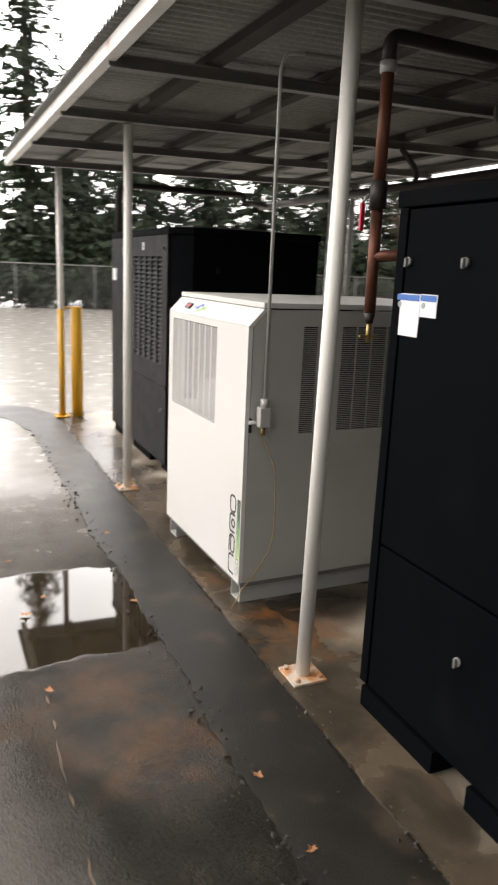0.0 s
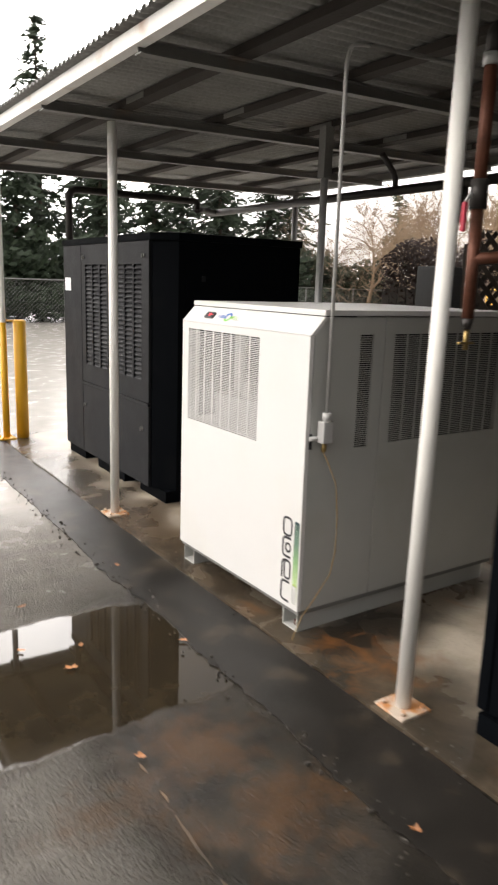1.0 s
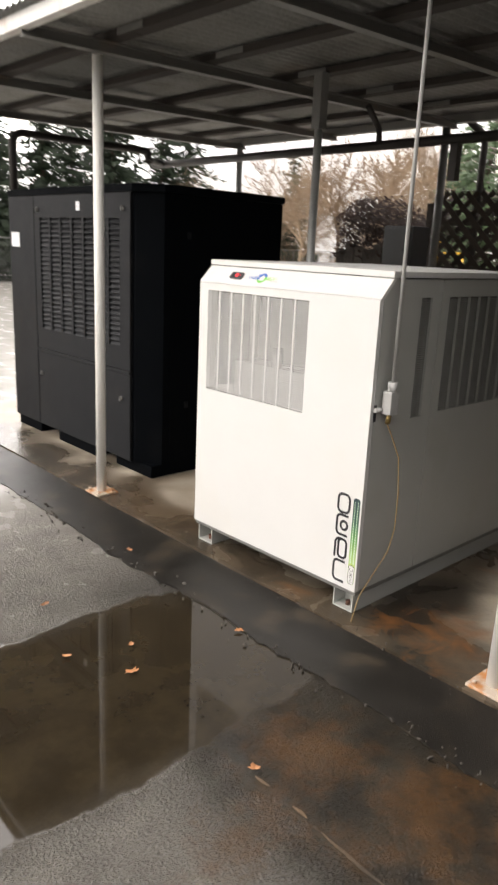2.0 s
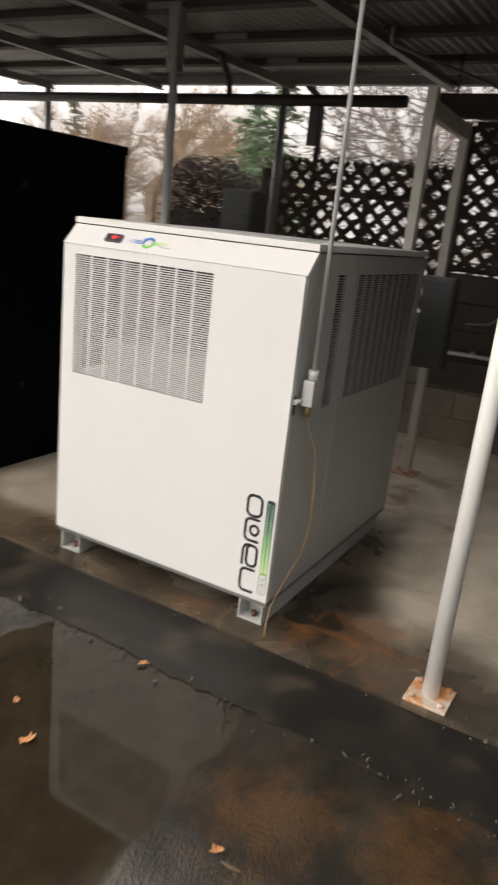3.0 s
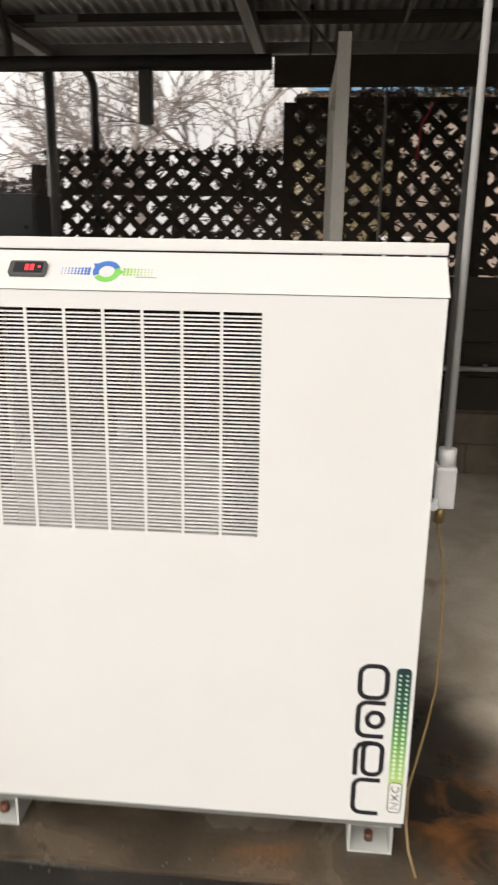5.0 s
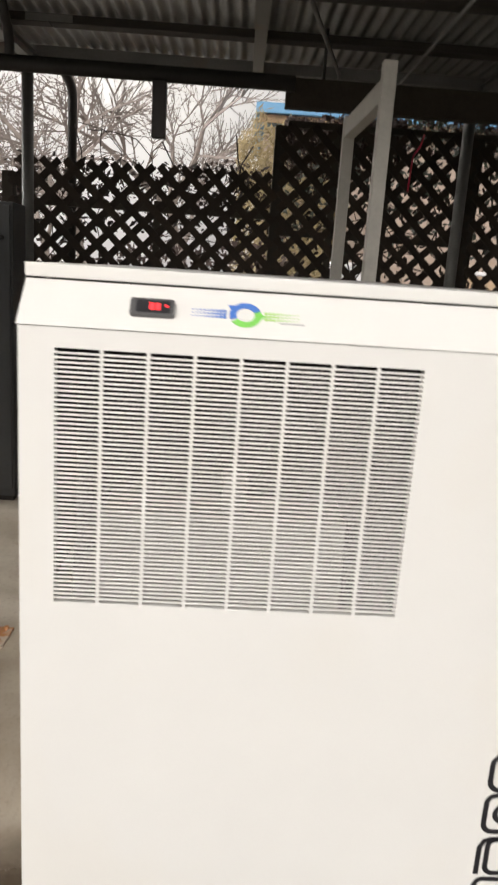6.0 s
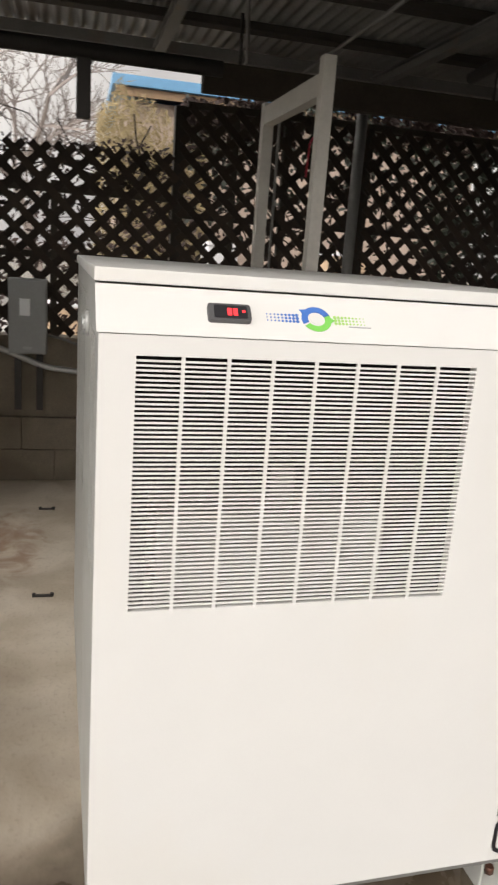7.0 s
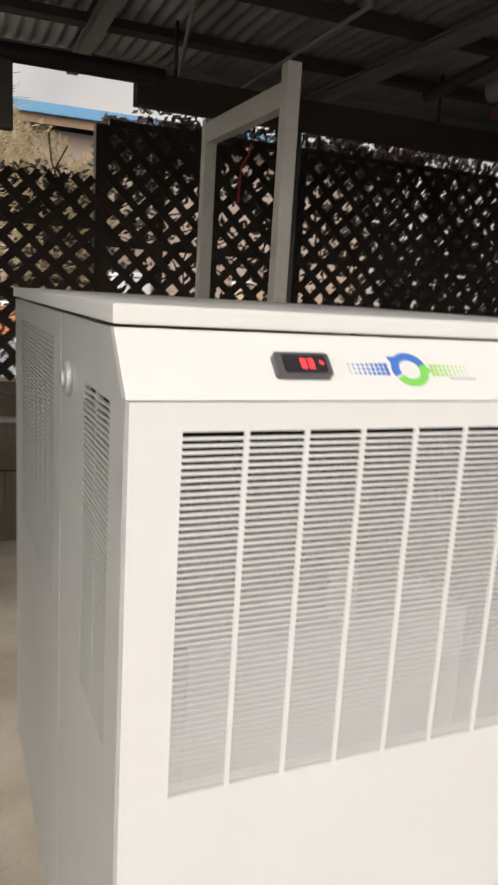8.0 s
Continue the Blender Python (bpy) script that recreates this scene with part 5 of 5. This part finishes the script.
def thicket(name, label, x0, x1, y0, y1, z1, count, size, material, seed, category="shrub", z0=0.0, thin=0.55, upright=0.0):
    """A mass of leaves or stems with an uneven top."""
    rnd = random.Random(seed)
    quads = []
    for k in range(count):
        x, y = rnd.uniform(x0, x1), rnd.uniform(y0, y1)
        top = z0 + (z1 - z0) * (0.72 + 0.45 * noise.noise((x * 0.6, y * 0.9, seed)) + 0.12 * noise.noise((x * 3, y * 3, seed)))
        z = z0 + (top - z0) * math.sqrt(rnd.random())
        d = Vector((rnd.gauss(0, 1), rnd.gauss(0, 1), rnd.gauss(0, 0.8) + upright)).normalized()
        s_ = size * rnd.uniform(0.6, 1.4)
        quads.append((Vector((x, y, z)), d * s_, d.orthogonal().normalized() * s_ * thin))
    ob = cards(name, quads, material, None)
    return tagged(ob, label, category, kind="stuff")


# conifer wood beyond the chain-link fence
for k, (x, y, h, sp) in enumerate(((-1.5, 33, 12, 2.6), (3.9, 30, 14.5, 3.6), (6.8, 34, 10, 3.2), (9.3, 32, 12, 2.8), (12.5, 34, 10, 3.2), (15.5, 31, 8.6, 3.0), (18.5, 33, 9.6, 3.0), (21.8, 31, 8.2, 3.0), (-6, 36, 13, 3), (7.6, 29.5, 7.8, 2.8), (11.2, 30, 8.2, 2.9), (13.6, 30, 8.6, 2.9), (17.2, 30.5, 8.8, 2.9), (20.2, 31, 8.4, 2.9), (5.4, 31.5, 8.6, 2.8))):
    conifer(x, y, h, sp, 100 + k, dense=1.05, blade=0.21)
thicket("undergrowth", "dark evergreen undergrowth behind the chain-link fence", -12, 26, 27.2, 29.5, 3.6, 26000, 0.16, NEEDLE, 5)
conifer(20.5, 14.0, 6.4, 2.2, 140, PINE, droop=0.1, dense=2.4, blade=0.14)
conifer(21.5, 15.4, 6.0, 2.0, 142, PINE, droop=0.1, dense=2.2, blade=0.14)
conifer(27.0, 29.0, 6.5, 1.8, 141, NEEDLE, dense=1.2)
# bare tan and grey trees to the side
SPOTS = ((21, 17.5, 6.5), (23, 20, 7.5), (24, 23, 7.0), (22, 25.5, 6.5), (27, 24, 8), (26, 19.5, 6.5), (29, 30, 7), (19, 20.5, 5.0), (30, 21, 7.5))
for k, (x, y, h) in enumerate(SPOTS):
    bare_tree(x, y, h, 200 + k, TWIG, "leafless tan deciduous tree with fine twigs", 4)
for k, (x, y, h, lean) in enumerate(((15.5, 6.6, 7.5, -0.1), (17.5, 4.7, 8.0, 0.05), (20, 8.6, 7.0, 0.0))):
    bare_tree(x, y, h, 230 + k, GREYTWIG, "leafless grey deciduous tree with fine twigs", 4, lean, 0.018)
thicket("dry_shrubs", "tan dry shrubs and grasses beyond the yard", 20, 32, 16, 34, 6.0, 30000, 0.42, TWIG, 9, thin=0.035, upright=2.2)
thicket("dead_hedge", "reddish-brown dead creeper over the board fence", 4.86, 5.3, 5.2, 6.4, 2.15, 9000, 0.020, BROWNLEAF, 11, z0=1.2)
thicket("ivy", "dark ivy crowding behind the lattice", 5.1, 6.0, -3.5, 1.5, 2.75, 14000, 0.036, IVY, 13)
thicket("ivy_fringe", "thin dark creeper hanging behind the lattice", 5.05, 5.6, 1.4, 3.5, 2.9, 1900, 0.03, IVY, 14, z0=1.6)
thicket("creeper", "dark creeper twigs over the lattice top", 4.88, 5.1, 3.5, 5.3, 2.2, 900, 0.016, BROWNLEAF, 15, z0=1.75)

thicket("creeper_crown", "dark dead creeper heaped on top of the lattice", 4.90, 5.25, -2.6, 3.30, 2.95, 9000, 0.026, BROWNLEAF, 18, z0=2.25)
thicket("creeper_knot", "tangled dark creeper knotted at the lattice corner", 4.90, 5.15, 2.75, 3.52, 2.62, 3200, 0.018, BROWNLEAF, 19, z0=2.05)
thicket("brambles", "dark bare brambles tangled behind the lattice", 5.05, 6.2, 3.3, 5.4, 2.05, 1900, 0.03, BROWNLEAF, 16, z0=0.7)
thicket("low_brush", "dark brush at the foot of the chain-link fence", -12, 27, 26.6, 28.0, 1.9, 9000, 0.15, NEEDLE, 6)

# solid board fence carrying the dead creeper
boards = thing("board_fence", (4.90, 5.8, 0), "dark brown upright board fence under dead creeper", "fence")
for k in range(9):
    y = 5.30 + k * 0.118
    part("board", box(mesh(), 4.89, 4.912, y, y + 0.108, 0.0, 1.62 + 0.03 * math.sin(k * 2.1), 0.003), BOARDS, boards)

# chain-link fence
LINK = mat("galvanised_wire", (0.30, 0.31, 0.30), 0.5, 0.6, dark=0.8, bump=0)
link = thing("chain_link_fence", (6, 26.2, 0), "galvanised chain-link fence round the yard", "fence")
for k in range(16):
    part("post", rod(mesh(), (-10.6 + 2.7 * k, 26.2, 0), (-10.6 + 2.7 * k, 26.2, 1.55), 0.03, sides=8), LINK, link)
part("top_rail", rod(mesh(), (-10.6, 26.2, 1.52), (29.9, 26.2, 1.52), 0.022, sides=8), LINK, link)
bm = mesh()
x = -12.0
while x < 29.9:
    for sgn in (1, -1):
        rod(bm, (x, 26.2, 0.02), (x + 1.48 * sgn, 26.2, 1.5), 0.004, sides=3)
    x += 0.14
tagged(part("wire_mesh", bm, LINK, link), kind="stuff")

# small blue-roofed building behind the lattice
TANWALL = mat("tan_rendered_wall", (0.36, 0.285, 0.24), 0.85, dark=0.85, scale=1.5, bump=0.2, stain=(0.3, 0.2, 0.13), amount=0.4, cover=0.45)
BLUEROOF = mat("blue_painted_metal_roof", (0.10, 0.27, 0.46), 0.45, dark=0.85, bump=0.05)
house = thing("house", (13.5, 1.2, 0), "tan rendered building with a blue metal roof edge", "building")
part("wall", box(mesh(), 12.3, 16.0, -2.6, 3.50, 0, 3.74, 0.01), TANWALL, house)
part("roof", box(mesh(), 11.9, 16.4, -3.0, 3.66, 3.87, 4.02, 0.01), BLUEROOF, house)
part("eave_board", box(mesh(), 11.98, 12.02, -2.95, 3.60, 3.745, 3.865, 0.005), mat("weathered_brown_eave", (0.26, 0.17, 0.10), 0.7), house)
STRAW = mat("straw_dry_stems", (0.30, 0.235, 0.12), 0.9, dark=0.5, scale=9, bump=0)
thicket("dry_bush", "straw-coloured dry bush before the tan building", 10.6, 11.7, 2.3, 3.9, 4.2, 12000, 0.07, STRAW, 17, thin=0.12, upright=1.0)

# boxes added for unidentified coloured spots beyond the lattice
COLOURS = (("orange", (0.65, 0.22, 0.06)), ("white", (0.72, 0.72, 0.74)), ("pink-red", (0.60, 0.12, 0.10)), ("yellow", (0.75, 0.48, 0.05)), ("white", (0.72, 0.72, 0.74)), ("pale blue", (0.42, 0.50, 0.60)), ("tan", (0.50, 0.36, 0.24)), ("white", (0.72, 0.72, 0.74)))
paints = {}
for name_, c in COLOURS:
    if name_ not in paints:
        paints[name_] = mat(name_.replace("-", "_").replace(" ", "_") + "_plastic", c, 0.5, dark=0.8, bump=0.05)
rnd = random.Random(9)
y = -2.2
k = 0
while y < 4.6:
    w, tall = rnd.uniform(0.25, 0.6), rnd.uniform(0.9, 2.0)
    name_ = COLOURS[k % len(COLOURS)][0]
    x = 8.2 + rnd.uniform(0, 1.6)
    crate = thing("colour_box", (x, y, 0), name_ + " box added for an unidentified coloured spot beyond the lattice", "bin", "bins beyond the lattice")
    levels = max(1, int(tall / 0.42))
    for q in range(levels):
        other = COLOURS[(k + q * 3) % len(COLOURS)][0] if q else name_
        part("tub", box(mesh(), x, x + 0.5, y, y + w, q * 0.42, q * 0.42 + 0.37, 0.03), paints[other], crate)
        part("lid", box(mesh(), x - 0.02, x + 0.52, y - 0.015, y + w + 0.015, q * 0.42 + 0.372, q * 0.42 + 0.418, 0.012), paints["white"], crate)
    y += w + rnd.uniform(0.06, 0.3)
    k += 1

# yellow handrail and little shed far off
railing = thing("handrail", (17, 13.8, 0), "yellow painted pipe handrail beyond the yard", "railing")
for k in range(4):
    part("post", rod(mesh(), (17, 12.4 + 0.8 * k, 0), (17, 12.4 + 0.8 * k, 2.3 if k in (1, 2) else 1.7), 0.035, sides=8), YELLOW, railing)
for z in (1.25, 1.65):
    part("rail", rod(mesh(), (17, 12.3, z), (17, 14.9, z), 0.028, sides=8), YELLOW, railing)
shed = thing("shed", (40, 33, 0), "small tan timber shed with a gable roof", "shed")
part("wall", box(mesh(), 39, 41.5, 32.0, 34.2, 0, 2.9, 0.01), TANWALL, shed)
bm = mesh()
prism(bm, [(31.8, 2.9), (34.4, 2.9), (33.1, 3.95)], "x", 38.8, 41.7)
part("roof", bm, mat("pale_shed_roof", (0.45, 0.36, 0.27), 0.8), shed)
# added tree belt behind the yard, out of view, for reflections
thicket("unseen_wood", "unseen dark wood added behind the yard for reflections", -46, -40, -40, 45, 7.5, 9000, 0.6, NEEDLE, 21)
